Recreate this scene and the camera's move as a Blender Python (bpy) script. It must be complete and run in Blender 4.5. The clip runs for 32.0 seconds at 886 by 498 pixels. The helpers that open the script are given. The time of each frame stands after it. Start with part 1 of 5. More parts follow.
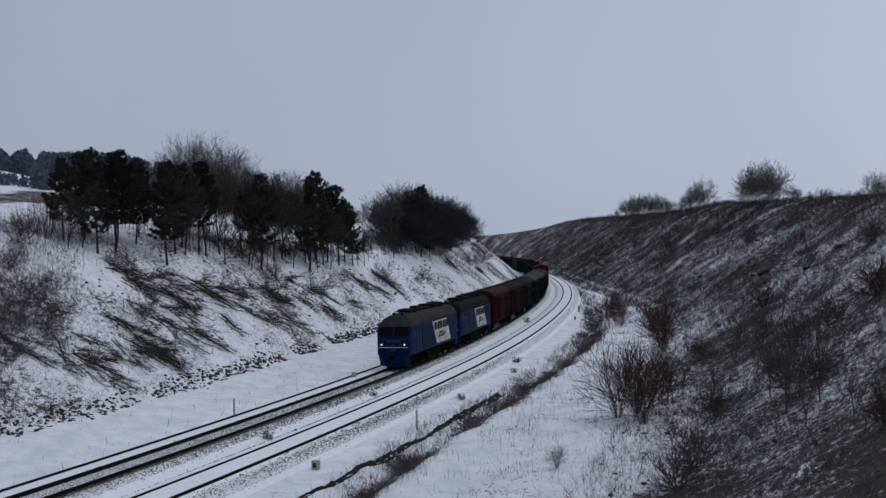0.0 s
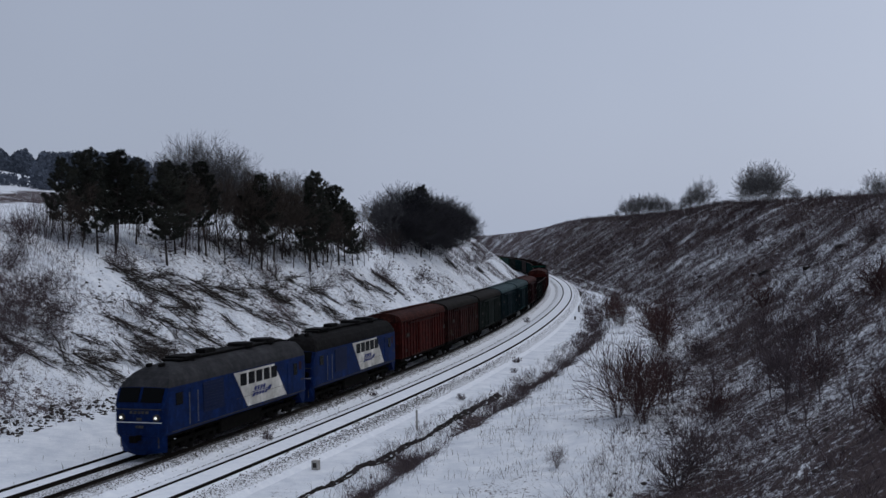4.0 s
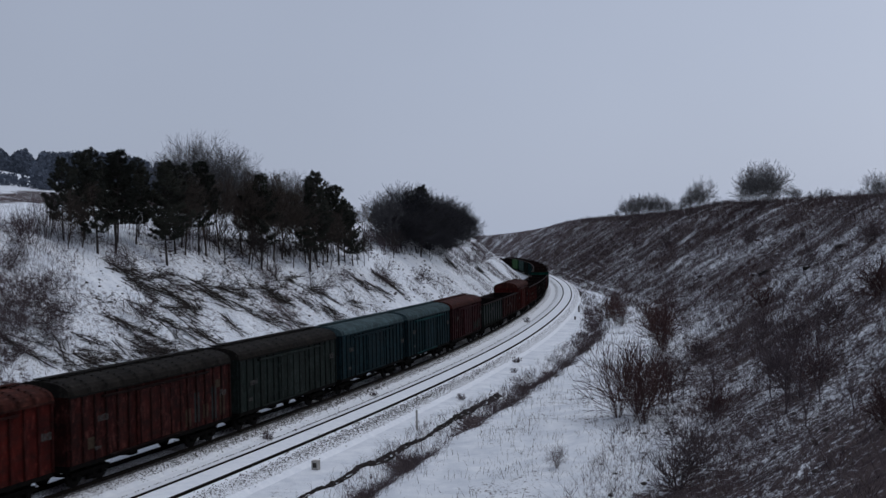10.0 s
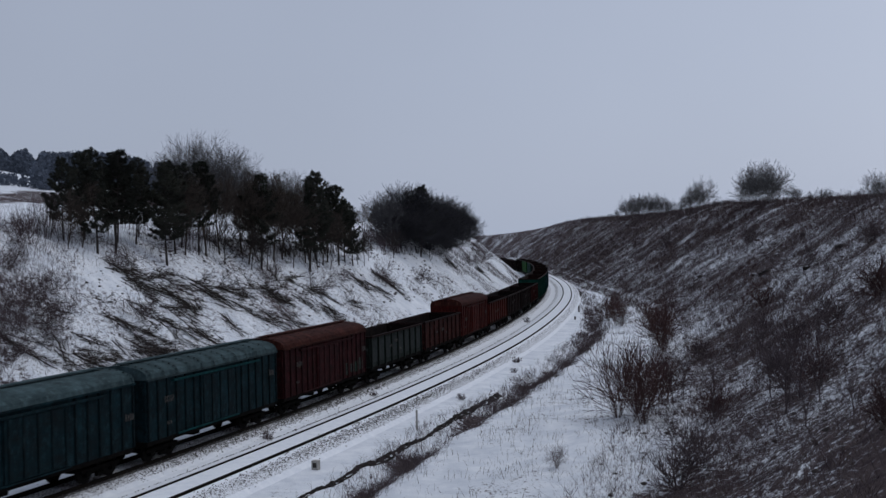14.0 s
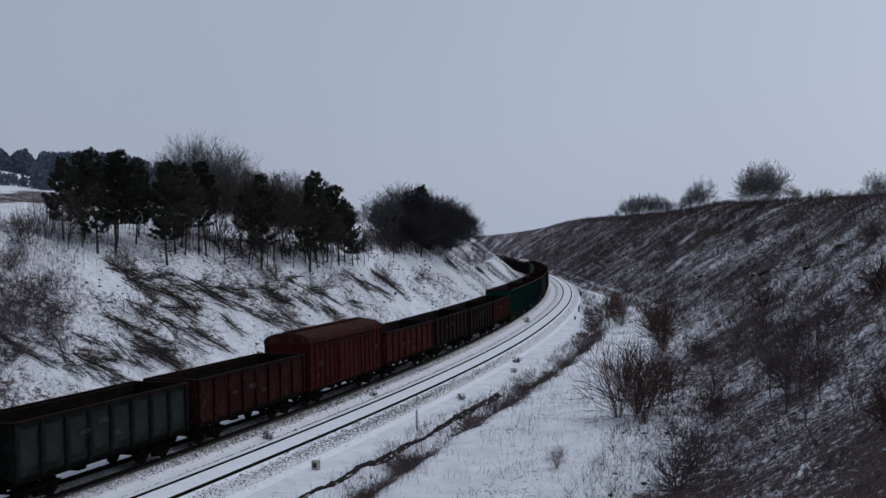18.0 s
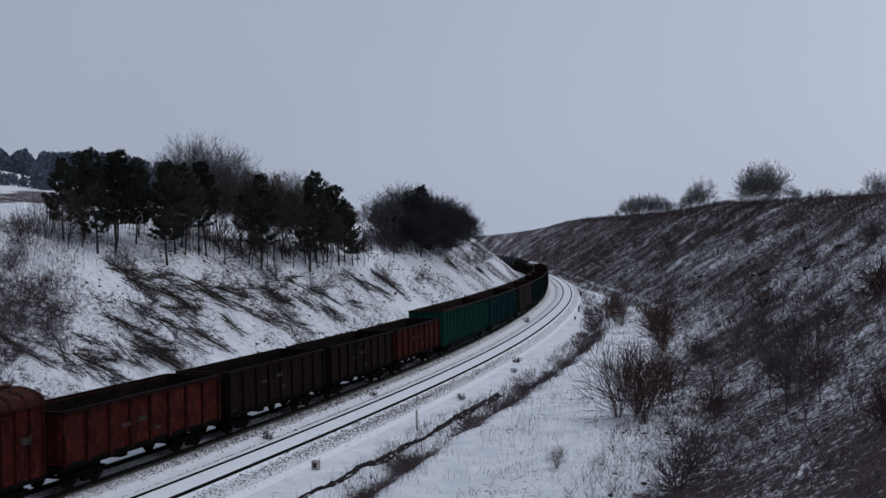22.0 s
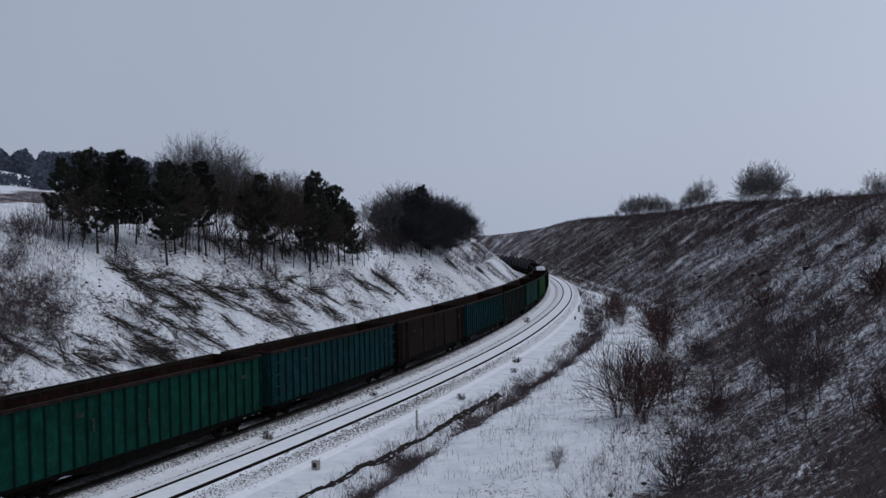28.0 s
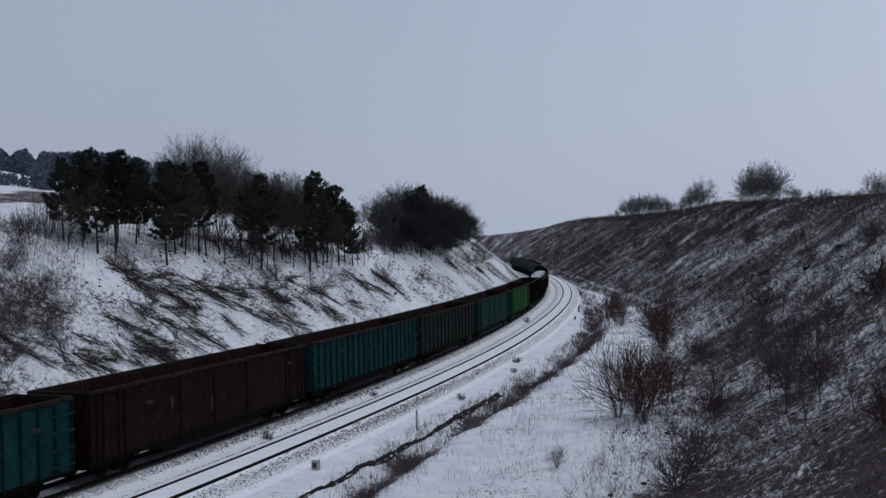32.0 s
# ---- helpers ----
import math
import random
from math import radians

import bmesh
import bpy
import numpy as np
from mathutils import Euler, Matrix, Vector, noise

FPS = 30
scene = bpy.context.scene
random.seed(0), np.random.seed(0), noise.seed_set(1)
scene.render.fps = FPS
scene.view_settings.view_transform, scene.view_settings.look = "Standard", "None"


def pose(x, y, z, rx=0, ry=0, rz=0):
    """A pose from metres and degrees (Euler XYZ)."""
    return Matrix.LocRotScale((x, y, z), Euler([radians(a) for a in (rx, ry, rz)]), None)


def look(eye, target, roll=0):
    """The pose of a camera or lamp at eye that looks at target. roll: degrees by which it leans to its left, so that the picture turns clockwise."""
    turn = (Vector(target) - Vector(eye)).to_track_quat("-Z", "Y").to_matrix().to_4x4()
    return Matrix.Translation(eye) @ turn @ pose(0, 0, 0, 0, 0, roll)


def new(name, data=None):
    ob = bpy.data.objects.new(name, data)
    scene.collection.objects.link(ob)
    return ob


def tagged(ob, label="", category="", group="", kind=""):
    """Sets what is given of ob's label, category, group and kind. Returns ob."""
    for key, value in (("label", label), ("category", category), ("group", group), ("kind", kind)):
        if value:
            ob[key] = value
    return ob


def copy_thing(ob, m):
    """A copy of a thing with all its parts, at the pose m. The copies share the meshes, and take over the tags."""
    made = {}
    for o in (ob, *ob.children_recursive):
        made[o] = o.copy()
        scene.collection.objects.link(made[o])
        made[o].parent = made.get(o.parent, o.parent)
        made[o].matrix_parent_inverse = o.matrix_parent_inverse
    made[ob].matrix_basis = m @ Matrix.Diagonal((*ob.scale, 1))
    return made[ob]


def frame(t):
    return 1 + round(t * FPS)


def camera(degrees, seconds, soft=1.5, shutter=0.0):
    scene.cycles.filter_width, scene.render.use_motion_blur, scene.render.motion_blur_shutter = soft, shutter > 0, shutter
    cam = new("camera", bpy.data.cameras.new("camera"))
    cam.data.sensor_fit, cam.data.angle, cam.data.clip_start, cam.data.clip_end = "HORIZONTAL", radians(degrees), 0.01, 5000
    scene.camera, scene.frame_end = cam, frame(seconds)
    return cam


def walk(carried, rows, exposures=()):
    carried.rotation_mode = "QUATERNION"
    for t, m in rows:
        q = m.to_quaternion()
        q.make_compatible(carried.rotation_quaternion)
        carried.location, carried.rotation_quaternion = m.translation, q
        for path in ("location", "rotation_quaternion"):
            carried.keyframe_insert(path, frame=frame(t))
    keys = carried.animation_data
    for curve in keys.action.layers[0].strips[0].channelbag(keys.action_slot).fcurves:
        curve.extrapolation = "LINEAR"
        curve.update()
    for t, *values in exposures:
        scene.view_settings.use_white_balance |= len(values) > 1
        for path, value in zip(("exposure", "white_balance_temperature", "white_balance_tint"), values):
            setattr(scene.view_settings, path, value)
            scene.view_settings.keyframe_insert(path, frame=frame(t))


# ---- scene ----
# The camera stands still on a high place beside a railway cutting.
cam = camera(42.97, 32.0, soft=1.4, shutter=0.4)
EYE = (0.0, 0.0, 10.29)
STAND = Matrix.Translation(EYE) @ pose(0, 0, 0, 90 - 0.3816) @ pose(0, 0, 0, 0, 0, -1.2514)
walk(cam, [(0.0, STAND), (32.0, STAND)])

# -- plan: the line of the track, s metres along it (away from the eye), u metres to its right
KN = [-60.0, -40.0, 0.0, 40.0, 80.0, 120.0, 160.0, 200.0, 520.0, 560.0]
KV = [0.0, 0.00131, 0.00131, 0.00173, 0.00084, 0.00114, 0.00090, 0.00088, 0.00088, 0.0]
SS = np.arange(-460.0, 900.0, 1.0)
KK = np.interp(SS, KN, KV)
I0 = 460
PH = np.cumsum(KK) - KK / 2
PH = PH - PH[I0] + 1.27893
CX = np.cumsum(np.cos(PH))
CY = np.cumsum(np.sin(PH))
CX = CX - CX[I0] - 9.788
CY = CY - CY[I0] + 71.653
RAIL = 0.795        # half the distance between the rail heads
SECOND = 5.28       # from the train's track to the second track


def heading(s):
    return float(np.interp(s, SS, PH))


def w(s, u, z=0.0):
    a = np.interp(s, SS, PH)
    return (float(np.interp(s, SS, CX) + u * np.sin(a)), float(np.interp(s, SS, CY) - u * np.cos(a)), float(z))


def su_of(x, y):
    """Track coordinates of points of the plan."""
    x, y = np.asarray(x, float), np.asarray(y, float)
    k = np.arange(0, len(SS), 15)
    best = np.full(x.shape, 1e18)
    s = np.zeros(x.shape)
    for i in k:
        d = (x - CX[i]) ** 2 + (y - CY[i]) ** 2
        near = d < best
        best = np.where(near, d, best)
        s = np.where(near, SS[i], s)
    for _ in range(4):
        a = np.interp(s, SS, PH)
        s = np.clip(s + (x - np.interp(s, SS, CX)) * np.cos(a) + (y - np.interp(s, SS, CY)) * np.sin(a), SS[0], SS[-1])
    a = np.interp(s, SS, PH)
    u = (x - np.interp(s, SS, CX)) * np.sin(a) - (y - np.interp(s, SS, CY)) * np.cos(a)
    return s, u


def vnoise(x, y, seed=0):
    """Smooth value noise, 0 to 1."""
    xi, yi = np.floor(x).astype(np.int64), np.floor(y).astype(np.int64)
    fx, fy = x - xi, y - yi
    fx, fy = fx * fx * (3 - 2 * fx), fy * fy * (3 - 2 * fy)

    def h(a, b):
        n = (a * 374761393 + b * 668265263 + seed * 1442695041) & 0x7FFFFFFF
        n = ((n ^ (n >> 13)) * 1274126177) & 0x7FFFFFFF
        return ((n ^ (n >> 16)) & 0xFFFF) / 65535.0
    return (h(xi, yi) * (1 - fx) + h(xi + 1, yi) * fx) * (1 - fy) + (h(xi, yi + 1) * (1 - fx) + h(xi + 1, yi + 1) * fx) * fy


def fbm(x, y, seed=0, octaves=4):
    t, a = 0.0, 0.5
    for i in range(octaves):
        t = t + a * vnoise(x * 2 ** i, y * 2 ** i, seed + i)
        a *= 0.5
    return t


def smooth(a, b, x):
    t = np.clip((x - a) / (b - a), 0, 1)
    return t * t * (3 - 2 * t)


# foot and top of the two banks along the line
FOOT_L = ([-460, -20, -4, 26, 41, 100, 180, 235, 300, 900], [11, 11, 10.6, 12, 12.5, 11, 6.5, 3.2, 3.2, 6])
RUN_L = ([-460, 40, 150, 900], [1.32, 1.3, 1.2, 1.2])
TOP_L = ([-460, -20, 10, 60, 120, 180, 240, 400, 900], [13.4, 13.4, 12.6, 10.4, 10.2, 11.6, 12.4, 12, 11])
FOOT_R = ([-460, -18, 30, 84, 126, 171, 215, 300, 900], [24.8, 24.6, 22.6, 21, 16.7, 12.4, 10.9, 10.5, 10.5])
RUN_R = ([-460, 0, 120, 900], [1.35, 1.45, 1.5, 1.4])
TOP_R = ([-460, -30, 0, 50, 105, 182, 247, 323, 400, 480, 540, 900], [11.8, 11.8, 12.6, 14.0, 15.4, 17.2, 16.8, 17.6, 17.9, 14.4, 13.0, 11])


def ground_z(s, u):
    s, u = np.asarray(s, float), np.asarray(u, float)
    # formation and ditch
    z = -0.62 - 0.12 * smooth(6.5, 9.5, u)
    ditch = np.interp(s, [-40, -20, -10, -3, 8, 34, 64, 112, 185, 300], [12.6, 12.2, 11.4, 11.1, 11.4, 11.5, 12.2, 9.6, 8.0, 7.5])
    z = z - 0.55 * np.exp(-((u - ditch) / 0.8) ** 2) * (u > 0)
    fr, rr, tr = np.interp(s, *FOOT_R), np.interp(s, *RUN_R), np.interp(s, *TOP_R)
    z = z + 0.5 * smooth(0, 1, (u - ditch - 0.8) / np.maximum(fr - ditch - 0.8, 1.5))
    up = (u - fr) / rr
    lim = tr + 0.4
    bend = 1.0 + 0.28 * smooth(90, 10, s)
    rise = lim * np.clip(up / lim, 0, 1) ** bend
    rise = rise - 0.5 * np.exp(-((up - lim) / 1.2) ** 2) * (up > 0) + 0.35 * np.exp(-(up / 0.5) ** 2) * (up > 0)
    z = z + rise + np.clip(u - fr - rr * lim, 0, 500) * 0.006
    # left: an apron, the bank, and the fields above it
    fl, rl, tl = np.interp(s, *FOOT_L), np.interp(s, *RUN_L), np.interp(s, *TOP_L)
    v = -u
    z = z + 0.75 * smooth(0, 1, (v - 3.2) / np.maximum(fl - 3.2, 0.8))
    up = (v - fl) / rl
    rise = np.where(up > 0, np.minimum(up, tl), 0)
    rise = rise - 0.55 * np.exp(-((up - tl) / 1.3) ** 2) * (up > 0)
    back = np.clip(v - fl - rl * tl, 0, 900)
    z = z + rise + back * 0.135 + 7 * smooth(90, 200, back) + 6 * smooth(150, 620, back)
    # roughness away from the track bed
    x, y = np.interp(s, SS, CX) + u * 0.97, np.interp(s, SS, CY) + u * 0.2
    rough = smooth(7.0, 11, np.abs(u - 1))
    z = z + rough * ((fbm(x * 0.35 + 50, y * 0.35 + 90, 3) - 0.47) * 0.55 + (vnoise(x * 1.9, y * 1.9, 9) - 0.5) * 0.12)
    far = smooth(30, 120, np.abs(u))
    return z + far * (fbm(x * 0.02 + 9, y * 0.02, 5) - 0.47) * 3.0


def on_ground(s, u, sink=0.0):
    return w(s, u, float(ground_z(s, u)) - sink)
# -- end of plan

# ---- light: an even winter overcast ----
world = bpy.data.worlds.new("overcast")
scene.world = world
world.use_nodes = True
wn, wl = world.node_tree.nodes, world.node_tree.links
sky = wn.new("ShaderNodeTexSky")
sky.sky_type = "NISHITA"
sky.sun_disc = False
sky.sun_elevation = radians(28)
sky.sun_rotation = radians(60)
sky.air_density, sky.dust_density, sky.ozone_density = 1.0, 4.0, 2.0
cloud = wn.new("ShaderNodeMix")
cloud.data_type = "RGBA"
cloud.inputs[0].default_value = 0.93
cloud.inputs[7].default_value = (4.13, 4.69, 5.98, 1.0)
wl.new(sky.outputs[0], cloud.inputs[6])
# the overcast is a little brighter towards the hidden sun
way = wn.new("ShaderNodeTexCoord")
dot = wn.new("ShaderNodeVectorMath")
dot.operation = "DOT_PRODUCT"
dot.inputs[1].default_value = (0.89, 0.10, 0.0)
wl.new(way.outputs["Generated"], dot.inputs[0])
veil = wn.new("ShaderNodeMath")
veil.operation = "MULTIPLY_ADD"
veil.inputs[1].default_value, veil.inputs[2].default_value = 0.30, 0.80
swirl = wn.new("ShaderNodeTexNoise")
swirl.inputs["Scale"].default_value, swirl.inputs["Detail"].default_value = 2.6, 6.0
wl.new(way.outputs["Generated"], swirl.inputs["Vector"])
uneven = wn.new("ShaderNodeMath")
uneven.operation = "MULTIPLY_ADD"
uneven.inputs[1].default_value = 0.35
wl.new(swirl.outputs[0], uneven.inputs[0])
wl.new(dot.outputs["Value"], uneven.inputs[2])
wl.new(uneven.outputs[0], veil.inputs[0])
glow = wn.new("ShaderNodeVectorMath")
glow.operation = "SCALE"
wl.new(cloud.outputs[2], glow.inputs[0])
wl.new(veil.outputs[0], glow.inputs["Scale"])
wl.new(glow.outputs[0], wn["Background"].inputs[0])
wn["Background"].inputs[1].default_value = 0.1
sun_data = bpy.data.lights.new("sun", "SUN")
sun_data.energy, sun_data.angle, sun_data.color = 0.62, radians(40), (1.0, 0.985, 0.965)
sun = new("sun", sun_data)
sun.matrix_world = look((50, 70, 110), (0, 60, 0))
scene.view_settings.exposure = 0.11


# ---- materials ----
class Nodes:
    """A small helper to wire one material."""

    def __init__(self, name):
        self.m = bpy.data.materials.new(name)
        self.m.use_nodes = True
        self.t = self.m.node_tree
        self.b = self.t.nodes["Principled BSDF"]

    def add(self, kind, **inputs):
        n = self.t.nodes.new("ShaderNode" + kind)
        for k, v in inputs.items():
            self.put(n, k.replace("_", " "), v)
        return n

    def put(self, n, key, v):
        if isinstance(v, tuple) and len(v) == 2 and hasattr(v[0], "outputs"):
            self.t.links.new(v[0].outputs[v[1]], n.inputs[key])
        else:
            n.inputs[key].default_value = v

    def coords(self, which="Object", scale=(1, 1, 1)):
        c = self.add("TexCoord")
        m = self.add("Mapping", Vector=(c, which), Scale=scale)
        return (m, 0)

    def noise(self, vec, scale, detail=4.0, rough=0.55):
        return (self.add("TexNoise", Vector=vec, Scale=scale, Detail=detail, Roughness=rough), 0)

    def ramp(self, fac, *stops):
        n = self.add("ValToRGB", Fac=fac)
        e = n.color_ramp.elements
        while len(e) < len(stops):
            e.new(0.5)
        for el, (p, c) in zip(e, stops):
            el.position = p
            el.color = (*c, 1.0) if len(c) == 3 else c
        return (n, 0)

    def mix(self, fac, a, b, blend="MIX"):
        n = self.t.nodes.new("ShaderNodeMix")
        n.data_type, n.blend_type = "RGBA", blend
        for i, v in ((0, fac), (6, a), (7, b)):
            if isinstance(v, tuple) and len(v) == 2 and hasattr(v[0], "outputs"):
                self.t.links.new(v[0].outputs[v[1]], n.inputs[i])
            else:
                n.inputs[i].default_value = (*v, 1.0) if isinstance(v, tuple) else v
        return (n, 2)

    def math(self, op, a, b=0.0):
        n = self.t.nodes.new("ShaderNodeMath")
        n.operation = op
        self.put(n, 0, a)
        self.put(n, 1, b)
        return (n, 0)

    def bump(self, height, strength=0.4, distance=0.05):
        n = self.add("Bump", Height=height, Strength=strength, Distance=distance)
        self.put(self.b, "Normal", (n, 0))

    def done(self, colour, rough=0.7, metal=0.0, spec=0.3):
        self.put(self.b, "Base Color", colour if isinstance(colour[0], bpy.types.Node) else (*colour, 1.0))
        self.put(self.b, "Roughness", rough)
        self.put(self.b, "Metallic", metal)
        self.put(self.b, "Specular IOR Level", spec)
        return self.m


BLACKS = (0, 0, 0)
WHITES = (1, 1, 1)


def plain(name, a, b, scale=6.0, rough=0.75, metal=0.0, bump=0.2, dist=0.01, which="Object", spec=0.05):
    """Two tones of one substance, coarse and fine."""
    n = Nodes(name)
    v = n.coords(which)
    f = n.math("ADD", n.math("MULTIPLY", n.noise(v, scale), 0.6), n.math("MULTIPLY", n.noise(v, scale * 7), 0.4))
    c = n.mix(n.ramp(f, (0.35, BLACKS), (0.65, WHITES)), a, b)
    n.bump(f, bump, dist)
    return n.done(c, rough, metal, spec)


def wagon_paint(name, paint, worn, rust, wear=0.5, rough=0.62):
    """Old wagon paint: faded sheets, rust runs that fall down the side, chalky scuffs, soot."""
    n = Nodes(name)
    info = n.add("ObjectInfo")
    c0 = n.add("TexCoord")
    shift = n.add("VectorMath")
    n.put(shift, 0, (c0, "Object"))
    n.put(shift, 1, (info, "Random"))

    def at(scale):
        return (n.add("Mapping", Vector=(shift, 0), Scale=scale), 0)
    v = at((1, 1, 1))
    sheets = n.noise(at((1.1, 1.1, 0.12)), 1.3, 3.0, 0.5)
    runs = n.noise(at((3.4, 3.4, 0.30)), 1.7, 7.0, 0.68)
    blotch = n.noise(v, 0.9, 6.0, 0.66)
    fine = n.noise(v, 14.0, 3.0)
    c = n.mix(n.ramp(blotch, (0.36, BLACKS), (0.64, WHITES)), tuple(0.72 * k for k in paint), tuple(1.3 * k for k in worn))
    c = n.mix(n.math("MULTIPLY", n.ramp(sheets, (0.40, BLACKS), (0.60, WHITES)), 0.6), c, tuple(0.55 * a + 0.25 * b for a, b in zip(paint, rust)))
    f = n.math("ADD", n.math("MULTIPLY", runs, 0.65), n.math("MULTIPLY", fine, 0.35))
    c = n.mix(n.ramp(f, (0.60 - 0.16 * wear, BLACKS), (0.76 - 0.12 * wear, WHITES)), c, rust)
    grime = n.noise(at((0.5, 0.5, 1.4)), 2.2, 6.0, 0.68)
    c = n.mix(n.math("MULTIPLY", n.ramp(grime, (0.42, BLACKS), (0.70, WHITES)), min(0.7, 0.08 + 1.1 * wear)), c, (0.008, 0.007, 0.0065))
    scuff = n.math("MULTIPLY", n.ramp(n.noise(at((2.0, 2.0, 0.8)), 2.6, 10.0, 0.80), (0.52, BLACKS), (0.63, WHITES)), min(1.0, 1.1 * wear))
    c = n.mix(scuff, c, tuple(2.3 * k + 0.012 for k in worn))
    n.bump(n.math("ADD", fine, runs), 0.3, 0.014)
    return n.done(c, rough + 0.12, 0.0, 0.04)


def ground_material():
    n = Nodes("snow_over_dead_grass")
    v = n.coords("Object")
    cover = n.add("Attribute")
    cover.attribute_name = "cover"
    streak = n.noise(n.coords("Object", (0.9, 0.55, 0.9)), 2.9, 8.0, 0.78)
    spots = n.noise(n.coords("Object", (0.7, 0.7, 1.3)), 9.0, 7.0, 0.8)
    broad = n.noise(v, 0.13, 3.0)
    f = n.math("ADD", n.math("MULTIPLY", streak, 1.0), n.math("MULTIPLY", spots, 0.95))
    f = n.math("ADD", f, n.math("MULTIPLY", broad, 0.4))
    f = n.math("ADD", n.math("SUBTRACT", f, 0.625), n.math("SUBTRACT", n.math("MULTIPLY", (cover, 2), 0.52), 0.27))
    grass = n.mix(n.ramp(n.noise(v, 1.1, 5.0), (0.35, BLACKS), (0.65, WHITES)), (0.042, 0.031, 0.034), (0.092, 0.070, 0.070))
    snow = n.mix(n.ramp(n.noise(v, 0.6, 8.0, 0.7), (0.34, BLACKS), (0.66, WHITES)), (0.61, 0.645, 0.70), (0.84, 0.86, 0.89))
    c = n.mix(n.ramp(f, (0.64, BLACKS), (0.715, WHITES)), snow, grass)
    n.bump(n.math("ADD", n.math("MULTIPLY", spots, 1.0), n.noise(v, 12.0, 3.0)), 0.6, 0.10)
    return n.done(c, 0.9, 0.0, 0.04)


def gravel_material(name, white, dark):
    """Broken stone with snow lying in it."""
    n = Nodes(name)
    v = n.coords("Object")
    cells = n.add("TexVoronoi", Vector=v, Scale=14.0)
    cells.feature = "F1"
    tone = n.mix((cells, 1), (0.045, 0.040, 0.038), (0.16, 0.145, 0.135))
    tone = n.mix(0.55, tone, dark)
    drift = n.math("ADD", n.math("MULTIPLY", n.noise(v, 2.2, 5.0), 0.15), n.math("MULTIPLY", n.noise(v, 11.0, 5.0, 0.78), 0.95))
    c = n.mix(n.ramp(drift, (0.62 - 0.25 * white, BLACKS), (0.72 - 0.25 * white, WHITES)), tone, (0.78, 0.80, 0.84))
    n.bump((cells, 0), 0.8, 0.05)
    return n.done(c, 0.95, 0.0, 0.03)


M = {}
M["ground"] = ground_material()
M["ballast_mixed"] = gravel_material("half_snowed_ballast", 0.68, (0.07, 0.06, 0.055))
# dark line beside the rail, further blackened with the train's shade in its colour
M["ballast_bare"] = gravel_material("train_shade_ballast", 0.10, (0.016, 0.014, 0.013))
M["ballast_half"] = gravel_material("brown_snowed_ballast", 0.54, (0.028, 0.024, 0.021))
M["snow"] = plain("snow", (0.68, 0.71, 0.76), (0.83, 0.845, 0.87), 2.0, 0.85, 0, 0.4, 0.05)
M["rail"] = plain("rusty_rail", (0.008, 0.007, 0.006), (0.020, 0.015, 0.012), 8, 0.8, 0.0, spec=0.05)
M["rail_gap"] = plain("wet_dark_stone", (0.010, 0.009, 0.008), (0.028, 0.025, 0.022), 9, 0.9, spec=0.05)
M["louvre"] = plain("dark_blue_louvre", (0.003, 0.008, 0.03), (0.005, 0.012, 0.045), 5, 0.6, spec=0.1)
M["stone"] = plain("ballast_stone", (0.06, 0.055, 0.05), (0.16, 0.15, 0.14), 5, 0.9)
M["twig"] = plain("bare_twigs", (0.058, 0.045, 0.049), (0.118, 0.092, 0.096), 1.2, 0.9)
M["twig_red"] = plain("reddish_twigs", (0.046, 0.025, 0.025), (0.085, 0.050, 0.047), 1.2, 0.9)
M["grass"] = plain("dead_grass", (0.045, 0.036, 0.028), (0.12, 0.095, 0.07), 0.8, 0.95)
M["bark"] = plain("dark_bark", (0.028, 0.024, 0.023), (0.062, 0.052, 0.047), 4, 0.9)
M["earth"] = plain("dark_wet_earth", (0.010, 0.009, 0.008), (0.036, 0.031, 0.028), 3, 0.9, bump=0.6, dist=0.05)
M["bark_dark"] = plain("blackish_bark", (0.020, 0.020, 0.023), (0.046, 0.044, 0.048), 3, 0.9)
# grey bark, lightened so the colour carries the haze on the skyline bushes
M["bark_grey"] = plain("hazed_grey_bark", (0.062, 0.060, 0.063), (0.115, 0.111, 0.115), 3, 0.9)
M["bark_brown"] = plain("brown_bark", (0.046, 0.037, 0.032), (0.088, 0.071, 0.060), 2, 0.9)
M["needles"] = plain("pine_needles", (0.020, 0.023, 0.019), (0.050, 0.050, 0.040), 1.5, 0.8)
# the distance haze is put into this pale bluish base colour
M["far_wood"] = plain("haze_tinted_far_wood", (0.085, 0.100, 0.130), (0.120, 0.140, 0.176), 0.3, 1.0, bump=0)
M["post"] = plain("weathered_concrete", (0.25, 0.24, 0.22), (0.42, 0.40, 0.37), 9, 0.85)
M["post_dark"] = plain("tarred_wood", (0.03, 0.028, 0.026), (0.07, 0.06, 0.055), 9, 0.85)
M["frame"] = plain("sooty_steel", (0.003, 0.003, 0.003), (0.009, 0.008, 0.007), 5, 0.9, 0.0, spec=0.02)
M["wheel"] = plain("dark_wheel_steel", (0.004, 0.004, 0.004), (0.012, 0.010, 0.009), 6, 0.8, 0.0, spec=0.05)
M["loco_blue"] = wagon_paint("engine_blue", (0.0021, 0.0125, 0.063), (0.0026, 0.016, 0.075), (0.004, 0.007, 0.024), 0.3, 0.42)
M["loco_roof"] = wagon_paint("engine_roof_grey", (0.034, 0.034, 0.037), (0.036, 0.036, 0.039), (0.014, 0.016, 0.016), 0.22)
M["loco_roof_dark"] = wagon_paint("sooty_engine_roof", (0.004, 0.004, 0.004), (0.007, 0.0065, 0.0065), (0.003, 0.0025, 0.0025), 0.5)
